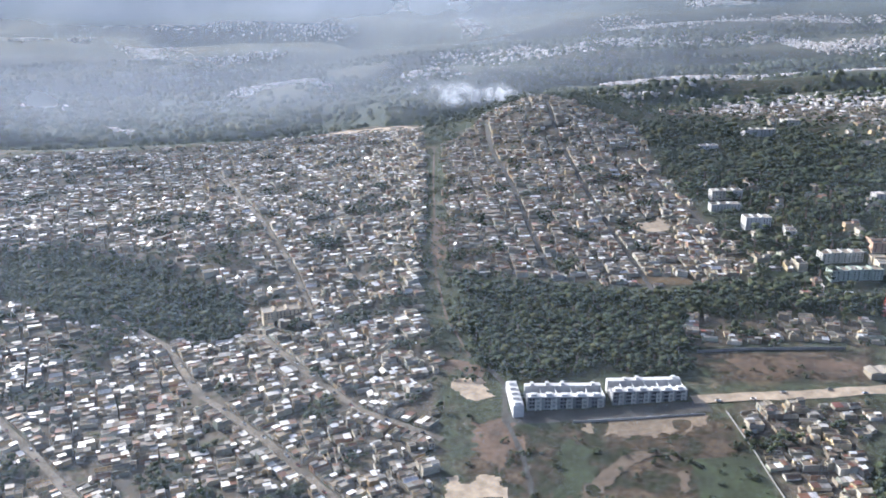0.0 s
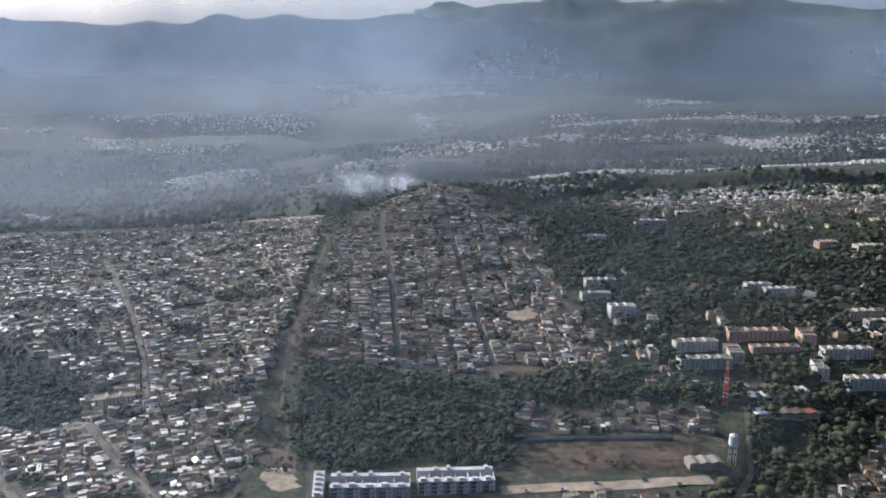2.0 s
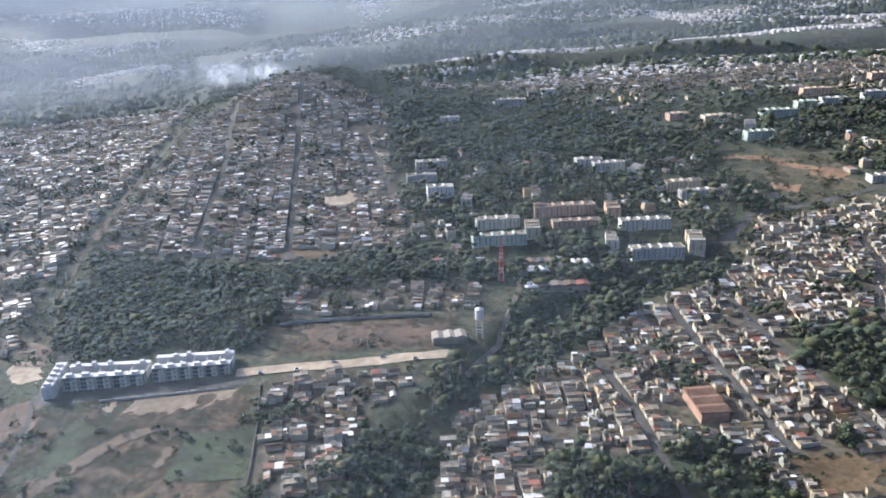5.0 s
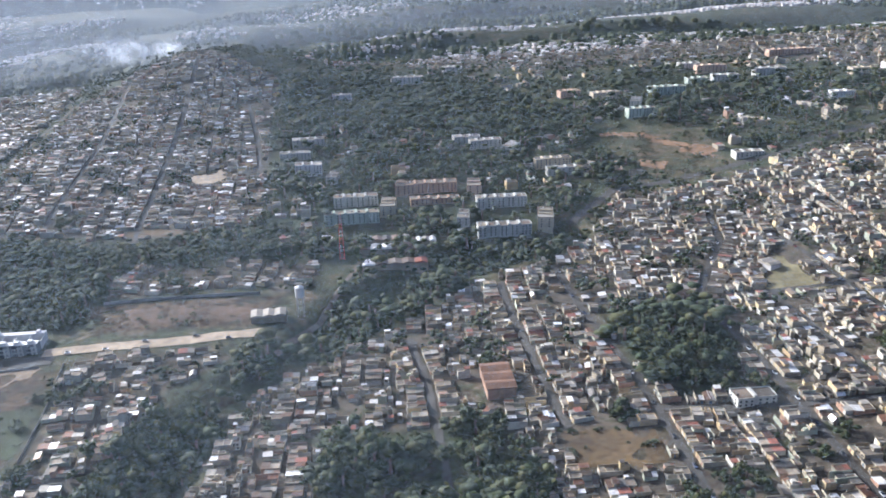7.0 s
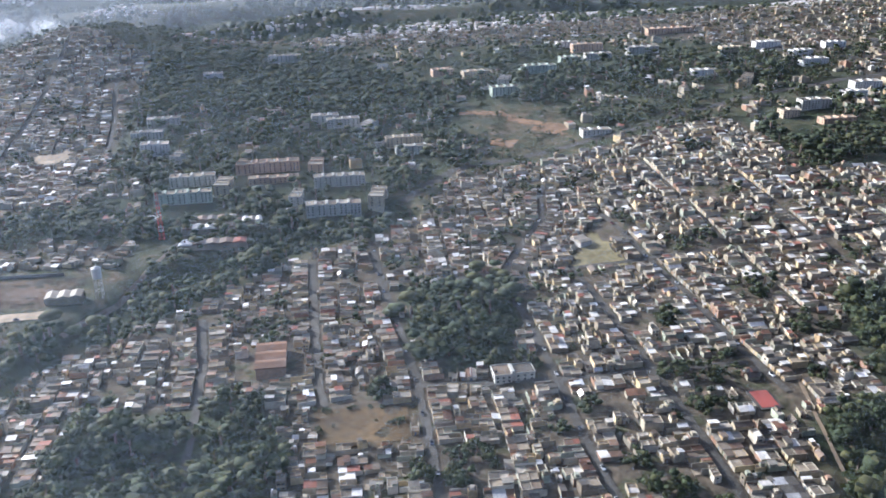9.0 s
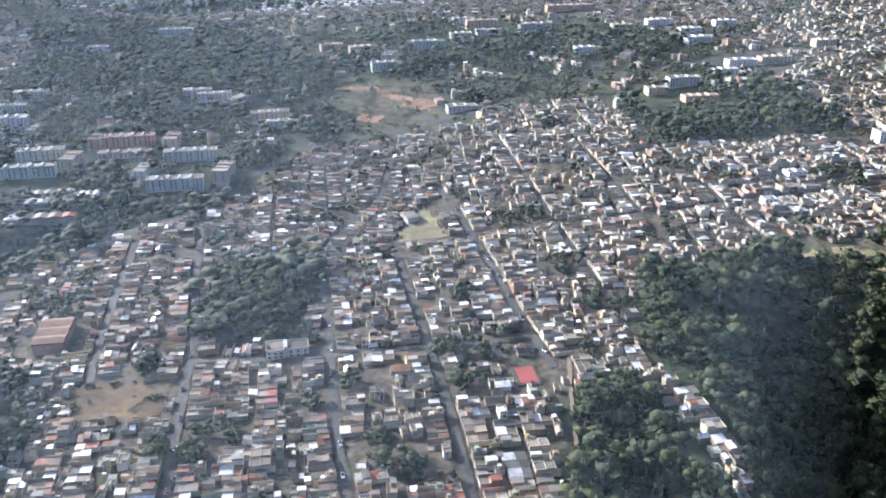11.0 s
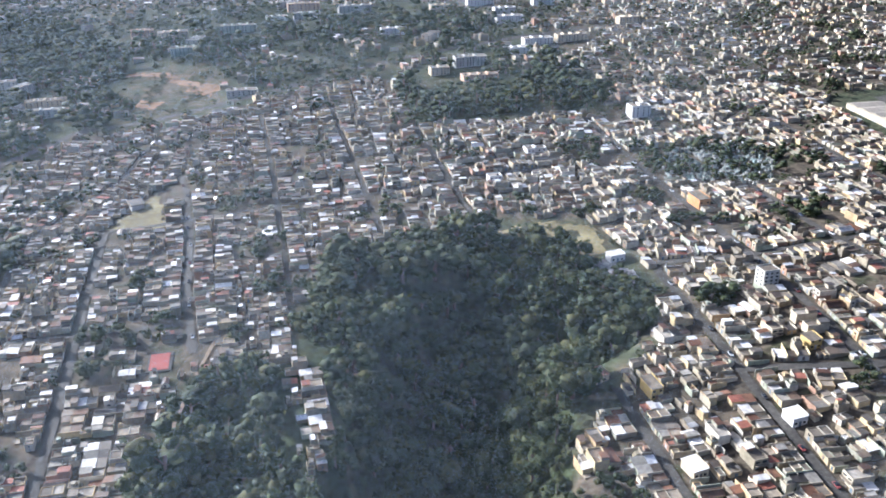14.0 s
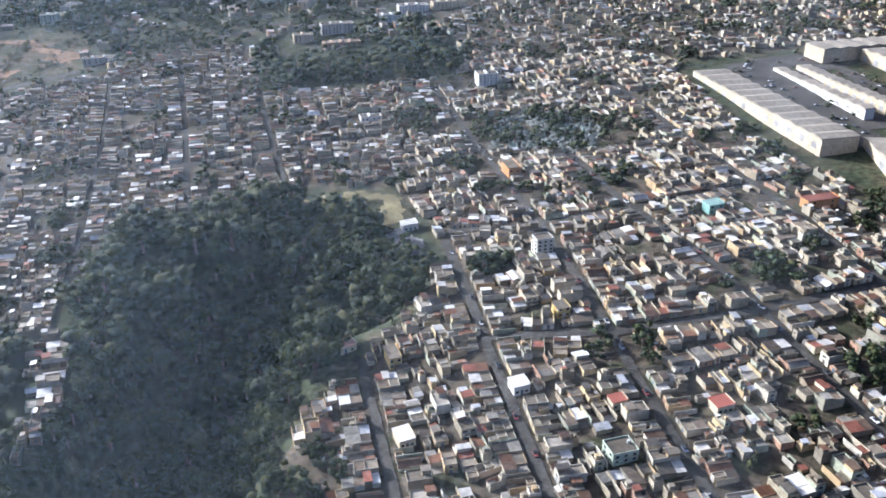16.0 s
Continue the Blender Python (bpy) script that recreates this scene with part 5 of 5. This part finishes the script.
    b.matrix_basis = pose(x, y, hz(x, y), 0, 0, turn)
    tagged(b, label, "warehouse", "industrial sheds")
    L, D = ln / 2, dp / 2
    part("wall", mesh_of("wall", *box(-L, -D, -5, L, D, H), [wallm]), b)
    bw = ln / bays
    for i in range(bays):
        x0 = -L + i * bw
        V = [(x0 - .02, -D - .4, H), (x0 + bw - .25, -D - .4, H), (x0 + bw - .25, D + .4, H), (x0 - .02, D + .4, H),
             (x0 - .02, -D - .4, H + .5), (x0 + bw * .5, -D - .4, H + 1.2), (x0 + bw - .25, -D - .4, H + .5), (x0 - .02, D + .4, H + .5), (x0 + bw * .5, D + .4, H + 1.2), (x0 + bw - .25, D + .4, H + .5)]
        F = [(4, 5, 8, 7), (5, 6, 9, 8), (0, 1, 6, 5, 4), (2, 3, 7, 8, 9), (3, 0, 4, 7), (1, 2, 9, 6)]
        part("roof", mesh_of("roof", V, F, [roofm]), b)
        if doors:
            part("loading_door", mesh_of("loading_door", *box(x0 + bw * .3, D - .05, 0, x0 + bw * .7, D + .08, H * .6), [STEEL]), b)
    return b


warehouse(830.5, 332, 90, 116, 18, 5, 12, "long cream warehouse with a row of ridged roofs")
warehouse(851.3, 242.3, 72, 64, 34, 6, 4, "large cream industrial hall with a flat pale roof")
warehouse(881, 345, 90, 74, 6, 4, 11, "low pale row of storage units")
warehouse(868, 345, 90, 78, 5, 3.2, 9, "low white row of storage units", wallm=WHITE)
warehouse(925, 395, 4, 60, 16, 6, 6, "pale industrial shed with ridged roof")
warehouse(930, 350, 90, 70, 22, 7, 8, "pale long factory hall with ridged roof")
warehouse(303.6, 302.2, 92, 21, 11, 4, 3, "shed with a rusty brown sheet roof", RUST, WALL, False)
for x, y, ln in ((262.7, 457.1, 26), (262.7, 446.1, 30), (280.7, 453.4, 18), (266.6, 426.2, 34)):
    warehouse(x, y, 2, ln, 6, 3, 5, "low market shed with pale sheet roofs", SHEET, WALL, False)
warehouse(207.1, 373.4, 5, 16, 7, 3, 3, "workshop with pale sheet roof beside a dirt plot", BIGROOF, WALL, False)

# ---- sports ground, court ----
court = new("sports_court", mesh_of("sports_court", *shift(box(-3.1, -5.2, -.6, 3.1, 5.2, .32), 473, 239, hz(473, 239) + .3), [RED]))
tagged(court, "small red-painted concrete sports court", "sports court")
part("border", mesh_of("border", *join(*[shift(b, 473, 239, hz(473, 239) + .3) for b in (box(-4.0, -6.1, -.8, 4.0, -5.22, .2), box(-4.0, 5.22, -.8, 4.0, 6.1, .2), box(-4.0, -5.22, -.8, -3.12, 5.22, .2),
                                                                                       box(3.12, -5.22, -.8, 4.0, 5.22, .2))]), [ASPHALT]), court)
warehouse(449, 388, 110, 9, 6, 2.2, 2, "open sports shelter with pale roof on a dry field", BIGROOF, CONC, False)

# ---- cemetery ----
rr = random.Random(3)
tombs = [(x, y) for x, y in ((rr.uniform(690, 757), rr.uniform(306, 372)) for _ in range(900)) if inside(x, y, [(692, 333), (707, 371), (756, 352), (733, 308)])]
tomb_pieces = [[(*box(-.9, -1.3, -1, .9, 1.3, h), 0), (*box(-1.05, -1.45, h, 1.05, 1.45, h + .15), 0), (*box(-.25, 1.0, h, .25, 1.3, h + 1.3), 0)] for h in (1.0, 1.7, 2.4)]
scatter("tombs", [(x, y, 0, rr.choice((0, 1.57)), .55, rr.randrange(3)) for x, y in tombs], tomb_pieces, [TOMB], "crowded white and turquoise plaster tombs", "tombs")

# ---- houses that stand out ----
def paint(name, c):
    return material(name, [c], 0.85, grain=0.8, stain=0.25, vary=0.15)


PAINTS = {"orange": paint("orange_wall", (.42, .21, .085)), "yellow": paint("yellow_wall", (.42, .31, .12)), "white": OFFWHITE, "teal": paint("turquoise_wall", (.17, .30, .27)), "cream": CREAM}
ROOFS = {"SLAB": SLAB, "WHITE": OFFWHITE, "SHEET": SHEET, "TEAL": paint("turquoise_roof", (.20, .30, .27)), "REDROOF": paint("red_sheet_roof", (.25, .078, .055)), "PINK": paint("faded_pink_roof", (.38, .22, .17))}
for x, y, turn, w, d, H, wall, roof, words in LANDMARKS:
    h = new("house")
    h.matrix_basis = pose(x, y, hz(x, y), 0, 0, turn)
    tagged(h, words, "house", "painted houses")
    W, D = w / 2, d / 2
    part("wall", mesh_of("wall", *room(-W, -D, -3, W, D, H), [PAINTS[wall]]), h)
    part("roof", mesh_of("roof", *slab(w, d, 0, 0, H + .15, H + .45, .2), [ROOFS[roof]]), h)
    part("party_wall", mesh_of("party_wall", *room(W - .02, -D, -3, W + .13, D, H + .8), [PAINTS[wall]]), h)
    part("door", mesh_of("door", *room(-.4, -D - .05, -.2, .4, -D + .04, 1.5), [DOOR]), h)
    for q in (-.3, .3):
        for f in range(1 if H < 3 else 2):
            part("window", WIN, h, at=pose(q * w, -D, f * 1.85 + .6))

# ---- cars ----
def car_mesh():
    V = [(-2.1, -.85, .35), (2.1, -.85, .35), (2.1, .85, .35), (-2.1, .85, .35), (-2.1, -.85, .9), (2.1, -.85, .85), (2.1, .85, .85), (-2.1, .85, .9)]
    F = box(0, 0, 0, 1, 1, 1)[1]
    W = [(-1.6, -.78, .86), (1.0, -.78, .86), (1.0, .78, .86), (-1.6, .78, .86), (-1.2, -.62, 1.45), (.45, -.62, 1.45), (.45, .62, 1.45), (-1.2, .62, 1.45)]
    return mesh_of("body", V, F, [CARPAINT]), mesh_of("cabin", W, F, [GLASS]), mesh_of("wheel", *prism(10, .32, .32, -.1, .1), [TYRE])


cb, cc, cw = car_mesh()
CAR_STREETS = ["st_west_a", "st_west_b", "st_west_c", "st_west_d", "st_south_a", "st_south_b", "st_south_c", "st_east_a", "st_east_b", "st_east_c", "dirt_road"]
master_car = None
for nm in CAR_STREETS:
    line, w, _ = STREETS[nm]
    for (ax, ay), (bx, by) in zip(line, line[1:]):
        d = math.hypot(bx - ax, by - ay)
        count = int(d / 17)
        for j in range(count):
            f = (j + rr.uniform(.2, .7)) / count
            s = rr.choice((-1, 1)) * (w / 2 - 1.0)
            x, y = ax + (bx - ax) * f - (by - ay) / d * s, ay + (by - ay) * f + (bx - ax) / d * s
            m = pose(x, y, hz(x, y) + .36, 0, 0, math.degrees(math.atan2(by - ay, bx - ax)))
            if master_car:
                copy_thing(master_car, m).scale = (.6, .6, .6)
                continue
            master_car = new("car")
            master_car.matrix_basis = m
            tagged(master_car, "small car parked along the street", "car", "parked cars")
            master_car.scale = (.6, .6, .6)
            part("body", cb, master_car)
            part("cabin", cc, master_car)
            for sx in (-1.3, 1.3):
                for sy in (-.8, .8):
                    part("wheel", cw, master_car, at=pose(sx, sy, .32, 90))

for x, y in [(rr.uniform(846, 862) if i % 2 else rr.uniform(888, 904), rr.uniform(282, 400)) for i in range(46)]:
    copy_thing(master_car, pose(x, y, hz(x, y) + .3, 0, 0, rr.choice((0, 90, 180)) + rr.uniform(-4, 4))).scale = (.6, .6, .6)

# ---- water tanks on roofs ----
mt = None
tank_bits = mesh_of("tank", *join(prism(12, .55, .55, 0, 1.1), prism(12, .55, .2, 1.1, 1.35)), [TANK])
rr = random.Random(11)
for (x, y, a, k, qn, sx), z in zip(NEAR[::3], ground_at(NEAR[::3])):
    kd, n = kinds[k]
    if kd != "flat":
        continue
    w, d = SIZES[k][0] * sx, SIZES[k][1] * sx
    p = pose(x, y, z + ST * n * .68 + .1, 0, 0, a) @ pose(w * .22, d * .08, 0)
    if mt:
        copy_thing(mt, p)
    else:
        mt = tagged(new("water_tank", tank_bits), "black plastic water tank on a flat roof", "water tank", "roof tanks")
        mt.matrix_basis = p

# ---- trees stand ----
keep_clear = [(a[0], a[1], max(a[3], a[4]) * .5 + 1) for a in APARTMENTS]
trees = [t for t in trees if (t[1] < 450 or all(abs(t[0] - h[0]) > 3.5 or abs(t[1] - h[1]) > 4.5 for h in HAMLET)) and all(math.hypot(t[0] - a, t[1] - b) > c for a, b, c in keep_clear)]
trees.sort(key=lambda t: math.hypot(t[0] - 590, (t[1] - 150)))
rr = random.Random(9)
made = {}
for (x, y, s), z in zip(trees[:290], ground_at(trees[:290])):
    k = rr.randrange(7)
    m = pose(x, y, z, 0, 0, rr.uniform(0, 360))
    if k in made:
        t = copy_thing(made[k], m)
        t.scale = (s, s, s)
        continue
    t = new("tree")
    c, tb = FINE_TREES[k]
    t.matrix_basis = m
    tagged(t, "broad leafy green tree on the ravine slope", "tree", "ravine trees")
    crown = mesh_of("crown", *join(*c[0], c[1]), [LEAF])
    crown.polygons.foreach_set("use_smooth", np.ones(len(crown.polygons), bool))
    part("crown", crown, t)
    part("trunk", mesh_of("trunk", *tb, [BARK]), t)
    made[k] = t
for lo, hi, lab, pieces in ((0, 320, "dense green woodland trees", TREE_PIECES), (320, 450, "green trees among the housing", MID_PIECES), (450, 700, "green trees of the estate woods", MID_PIECES), (700, 2000, "scattered trees on the far slopes", HILL_PIECES)):
    scatter("trees", [(x, y, 0, rr.uniform(0, 6.28), (s * (1.15 if lo < 320 else 1.45), s * rr.uniform(.95, 1.4) * (1 if lo < 320 else 1.2), s * rr.uniform(.7, 1.1)), rr.randrange(7)) for x, y, s in trees[290:] if lo <= y < hi], pieces, [LEAF, BARK], lab, "trees", True)
# low wood on the distant hills
DOMES = []
for i in range(6):
    q = random.Random(i + 300)
    V = [(math.cos(a * 1.0472 + k * .5) * r * q.uniform(.75, 1.25), math.sin(a * 1.0472 + k * .5) * r * q.uniform(.75, 1.25), z * q.uniform(.8, 1.2)) for k, (r, z) in enumerate(((3.4, -1), (2.6, 3.2))) for a in range(6)] + [(q.uniform(-.6, .6), q.uniform(-.6, .6), 5)]
    DOMES.append([(V, [(a, (a + 1) % 6, 6 + a) for a in range(6)] + [((a + 1) % 6, 6 + (a + 1) % 6, 6 + a) for a in range(6)] + [(6 + a, 6 + (a + 1) % 6, 12) for a in range(6)], 0)])
n = 25000
y = 880 + 1650 * np.array([rr.random() for _ in range(n)]) ** 1.25
x = np.array([rr.random() for _ in range(n)])
x = (-.52 * y - 30) * (1 - x) + (.56 * y + 300) * x
good = far_wood(x, y) > np.array([rr.uniform(.1, 1.1) for _ in range(n)])
for q in [q[0] for q in QUARTERS.values()] + [LEDGE]:
    good &= ~inside(x, y, q)
items = []
for X, Y, g in zip(x.tolist(), y.tolist(), good):
    if g:
        s = rr.uniform(.7, 1.7) * (1 + (Y - 1000) / 2200)
        items.append((X, Y, -.6, rr.uniform(0, 6.28), (s * rr.uniform(.9, 1.4), s, s * rr.uniform(.6, 1)), rr.randrange(6)))
scatter("distant_wood", items, DOMES, [LEAF], "patchy dark woodland on distant hills", "woods", True)


# ---- haze and smoke ----
def veil(name, colour, strength, low, high, scale, smoke=False, top=0):
    """See-through sheet that stands in for haze or smoke: lets light through and scatters the rest."""
    m = bpy.data.materials.new(name)
    m.use_nodes = True
    nt = m.node_tree
    L = nt.links.new
    nt.nodes.remove(nt.nodes["Principled BSDF"])
    tr, tl, df = (nt.nodes.new("ShaderNodeBsdf" + k) for k in ("Transparent", "Translucent", "Diffuse"))
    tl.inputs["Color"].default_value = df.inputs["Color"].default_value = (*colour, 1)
    half, mix = nt.nodes.new("ShaderNodeMixShader"), nt.nodes.new("ShaderNodeMixShader")
    half.inputs[0].default_value = 0.5
    L(tl.outputs[0], half.inputs[1])
    L(df.outputs[0], half.inputs[2])
    geo, tex = nt.nodes.new("ShaderNodeNewGeometry"), nt.nodes.new("ShaderNodeTexCoord")
    sep = nt.nodes.new("ShaderNodeSeparateXYZ")
    n = nt.nodes.new("ShaderNodeTexNoise")
    n.inputs["Scale"].default_value, n.inputs["Detail"].default_value = scale, 5
    L(geo.outputs["Position"], n.inputs["Vector"])
    rise = nt.nodes.new("ShaderNodeMapRange")
    rise.interpolation_type = "SMOOTHSTEP"
    wisp = nt.nodes.new("ShaderNodeMapRange")
    mul = nt.nodes.new("ShaderNodeMath")
    mul.operation = "MULTIPLY"
    if smoke:
        g = nt.nodes.new("ShaderNodeTexGradient")
        g.gradient_type = "SPHERICAL"
        L(tex.outputs["Object"], g.inputs["Vector"])
        L(g.outputs["Fac"], rise.inputs["Value"])
        rise.inputs["From Min"].default_value, rise.inputs["From Max"].default_value = 0, .8
        wisp.inputs["From Min"].default_value, wisp.inputs["From Max"].default_value = .36, .68
        wisp.inputs["To Min"].default_value = 0
    else:
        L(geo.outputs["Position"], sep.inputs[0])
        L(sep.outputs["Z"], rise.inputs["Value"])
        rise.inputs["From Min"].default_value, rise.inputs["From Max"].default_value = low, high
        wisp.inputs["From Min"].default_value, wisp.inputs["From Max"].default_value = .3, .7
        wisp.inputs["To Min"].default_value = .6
        drift = nt.nodes.new("ShaderNodeMapRange")   # denser to the west: valley haze and sun glare put into the opacity
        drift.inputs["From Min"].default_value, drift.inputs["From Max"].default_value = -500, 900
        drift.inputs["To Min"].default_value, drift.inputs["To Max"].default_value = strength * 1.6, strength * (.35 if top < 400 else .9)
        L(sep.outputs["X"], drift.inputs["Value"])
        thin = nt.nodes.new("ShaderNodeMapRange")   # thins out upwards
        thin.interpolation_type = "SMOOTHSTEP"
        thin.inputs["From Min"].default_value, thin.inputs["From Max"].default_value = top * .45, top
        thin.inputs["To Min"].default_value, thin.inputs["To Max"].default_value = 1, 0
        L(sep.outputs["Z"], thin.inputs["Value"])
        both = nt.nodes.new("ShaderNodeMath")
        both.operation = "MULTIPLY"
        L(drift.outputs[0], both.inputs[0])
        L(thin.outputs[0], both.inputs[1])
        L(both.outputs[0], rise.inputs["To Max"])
    rise.inputs["To Max"].default_value = strength
    wisp.inputs["To Max"].default_value = 1
    L(n.outputs["Fac"], wisp.inputs["Value"])
    L(rise.outputs[0], mul.inputs[0])
    L(wisp.outputs[0], mul.inputs[1])
    L(mul.outputs[0], mix.inputs[0])
    L(tr.outputs[0], mix.inputs[1])
    L(half.outputs[0], mix.inputs[2])
    L(mix.outputs[0], nt.nodes["Material Output"].inputs["Surface"])
    return m


# distant haze put in as three upright sheets, stronger with distance
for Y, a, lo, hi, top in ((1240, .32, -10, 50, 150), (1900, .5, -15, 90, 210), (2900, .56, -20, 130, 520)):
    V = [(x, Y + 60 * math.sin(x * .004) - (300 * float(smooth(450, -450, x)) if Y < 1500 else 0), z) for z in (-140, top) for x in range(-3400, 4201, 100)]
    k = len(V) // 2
    me = mesh_of("haze", V, [(i, i + 1, k + i + 1, k + i) for i in range(k - 1)], [veil("haze_sheet_tint", (.34, .385, .46) if Y < 2500 else (.25, .33, .45), a, lo, hi, .004, top=top)])
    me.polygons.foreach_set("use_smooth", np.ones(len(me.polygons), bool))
    tagged(new("haze_bank", me), "upright see-through sheet standing in for blue-grey valley haze", "haze", kind="stuff")



def make_haze_ribbons():
    """Added stand-in for haze and glare at flying height: rows of thin level ribbons, slanted so westward views cross
    more, widest midway and higher up, with clear gaps between.
    """
    m = bpy.data.materials.new("haze_ribbon_tint")
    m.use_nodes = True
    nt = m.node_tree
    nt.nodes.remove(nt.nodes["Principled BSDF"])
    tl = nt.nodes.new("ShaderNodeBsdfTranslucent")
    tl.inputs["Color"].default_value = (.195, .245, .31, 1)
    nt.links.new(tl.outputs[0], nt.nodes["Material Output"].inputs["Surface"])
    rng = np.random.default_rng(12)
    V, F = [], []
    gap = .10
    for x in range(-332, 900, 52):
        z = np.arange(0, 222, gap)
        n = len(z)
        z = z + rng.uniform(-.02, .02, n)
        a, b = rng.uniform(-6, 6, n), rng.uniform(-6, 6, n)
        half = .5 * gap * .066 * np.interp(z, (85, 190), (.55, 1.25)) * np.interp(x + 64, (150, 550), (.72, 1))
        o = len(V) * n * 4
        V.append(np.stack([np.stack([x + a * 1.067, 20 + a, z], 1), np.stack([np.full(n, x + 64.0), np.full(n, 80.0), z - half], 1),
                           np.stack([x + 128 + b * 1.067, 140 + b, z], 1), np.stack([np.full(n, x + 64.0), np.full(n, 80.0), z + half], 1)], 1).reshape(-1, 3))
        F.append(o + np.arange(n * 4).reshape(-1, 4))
    return mesh_of("haze_ribbons", np.concatenate(V), np.concatenate(F), [m])


tagged(new("haze_ribbons", make_haze_ribbons()), "rows of thin translucent ribbons standing in for haze before the town", "haze", kind="stuff")

SMOKE = veil("white_smoke", (.84, .88, .93), .66, 0, 1, .06, True)
puff = mesh_of("smoke_puff", *[[(math.cos(i * .5236) * 1.0, 0, math.sin(i * .5236)) for i in range(12)], [tuple(range(12))]], [SMOKE])
plume = new("smoke_plume")
plume.matrix_basis = pose(116, 888, 44)
tagged(plume, "wispy white smoke drifting from a fire on the ridge", "smoke", kind="stuff")
rr = random.Random(4)
for i in range(11):
    f = ((i + .3) / 11) ** 1.3
    s = 6 + 30 * f
    part("smoke_puff", puff, plume, at=pose(2 - 140 * f + rr.uniform(-6, 6) * f, rr.uniform(-4, 24), 2 + 13 * f ** .5 + rr.uniform(-6, 6) * f, rr.uniform(-15, 15), rr.uniform(-35, 10), rr.uniform(-30, 30)) @ Matrix.Diagonal((s, s, s * (.8 - .3 * f), 1)))

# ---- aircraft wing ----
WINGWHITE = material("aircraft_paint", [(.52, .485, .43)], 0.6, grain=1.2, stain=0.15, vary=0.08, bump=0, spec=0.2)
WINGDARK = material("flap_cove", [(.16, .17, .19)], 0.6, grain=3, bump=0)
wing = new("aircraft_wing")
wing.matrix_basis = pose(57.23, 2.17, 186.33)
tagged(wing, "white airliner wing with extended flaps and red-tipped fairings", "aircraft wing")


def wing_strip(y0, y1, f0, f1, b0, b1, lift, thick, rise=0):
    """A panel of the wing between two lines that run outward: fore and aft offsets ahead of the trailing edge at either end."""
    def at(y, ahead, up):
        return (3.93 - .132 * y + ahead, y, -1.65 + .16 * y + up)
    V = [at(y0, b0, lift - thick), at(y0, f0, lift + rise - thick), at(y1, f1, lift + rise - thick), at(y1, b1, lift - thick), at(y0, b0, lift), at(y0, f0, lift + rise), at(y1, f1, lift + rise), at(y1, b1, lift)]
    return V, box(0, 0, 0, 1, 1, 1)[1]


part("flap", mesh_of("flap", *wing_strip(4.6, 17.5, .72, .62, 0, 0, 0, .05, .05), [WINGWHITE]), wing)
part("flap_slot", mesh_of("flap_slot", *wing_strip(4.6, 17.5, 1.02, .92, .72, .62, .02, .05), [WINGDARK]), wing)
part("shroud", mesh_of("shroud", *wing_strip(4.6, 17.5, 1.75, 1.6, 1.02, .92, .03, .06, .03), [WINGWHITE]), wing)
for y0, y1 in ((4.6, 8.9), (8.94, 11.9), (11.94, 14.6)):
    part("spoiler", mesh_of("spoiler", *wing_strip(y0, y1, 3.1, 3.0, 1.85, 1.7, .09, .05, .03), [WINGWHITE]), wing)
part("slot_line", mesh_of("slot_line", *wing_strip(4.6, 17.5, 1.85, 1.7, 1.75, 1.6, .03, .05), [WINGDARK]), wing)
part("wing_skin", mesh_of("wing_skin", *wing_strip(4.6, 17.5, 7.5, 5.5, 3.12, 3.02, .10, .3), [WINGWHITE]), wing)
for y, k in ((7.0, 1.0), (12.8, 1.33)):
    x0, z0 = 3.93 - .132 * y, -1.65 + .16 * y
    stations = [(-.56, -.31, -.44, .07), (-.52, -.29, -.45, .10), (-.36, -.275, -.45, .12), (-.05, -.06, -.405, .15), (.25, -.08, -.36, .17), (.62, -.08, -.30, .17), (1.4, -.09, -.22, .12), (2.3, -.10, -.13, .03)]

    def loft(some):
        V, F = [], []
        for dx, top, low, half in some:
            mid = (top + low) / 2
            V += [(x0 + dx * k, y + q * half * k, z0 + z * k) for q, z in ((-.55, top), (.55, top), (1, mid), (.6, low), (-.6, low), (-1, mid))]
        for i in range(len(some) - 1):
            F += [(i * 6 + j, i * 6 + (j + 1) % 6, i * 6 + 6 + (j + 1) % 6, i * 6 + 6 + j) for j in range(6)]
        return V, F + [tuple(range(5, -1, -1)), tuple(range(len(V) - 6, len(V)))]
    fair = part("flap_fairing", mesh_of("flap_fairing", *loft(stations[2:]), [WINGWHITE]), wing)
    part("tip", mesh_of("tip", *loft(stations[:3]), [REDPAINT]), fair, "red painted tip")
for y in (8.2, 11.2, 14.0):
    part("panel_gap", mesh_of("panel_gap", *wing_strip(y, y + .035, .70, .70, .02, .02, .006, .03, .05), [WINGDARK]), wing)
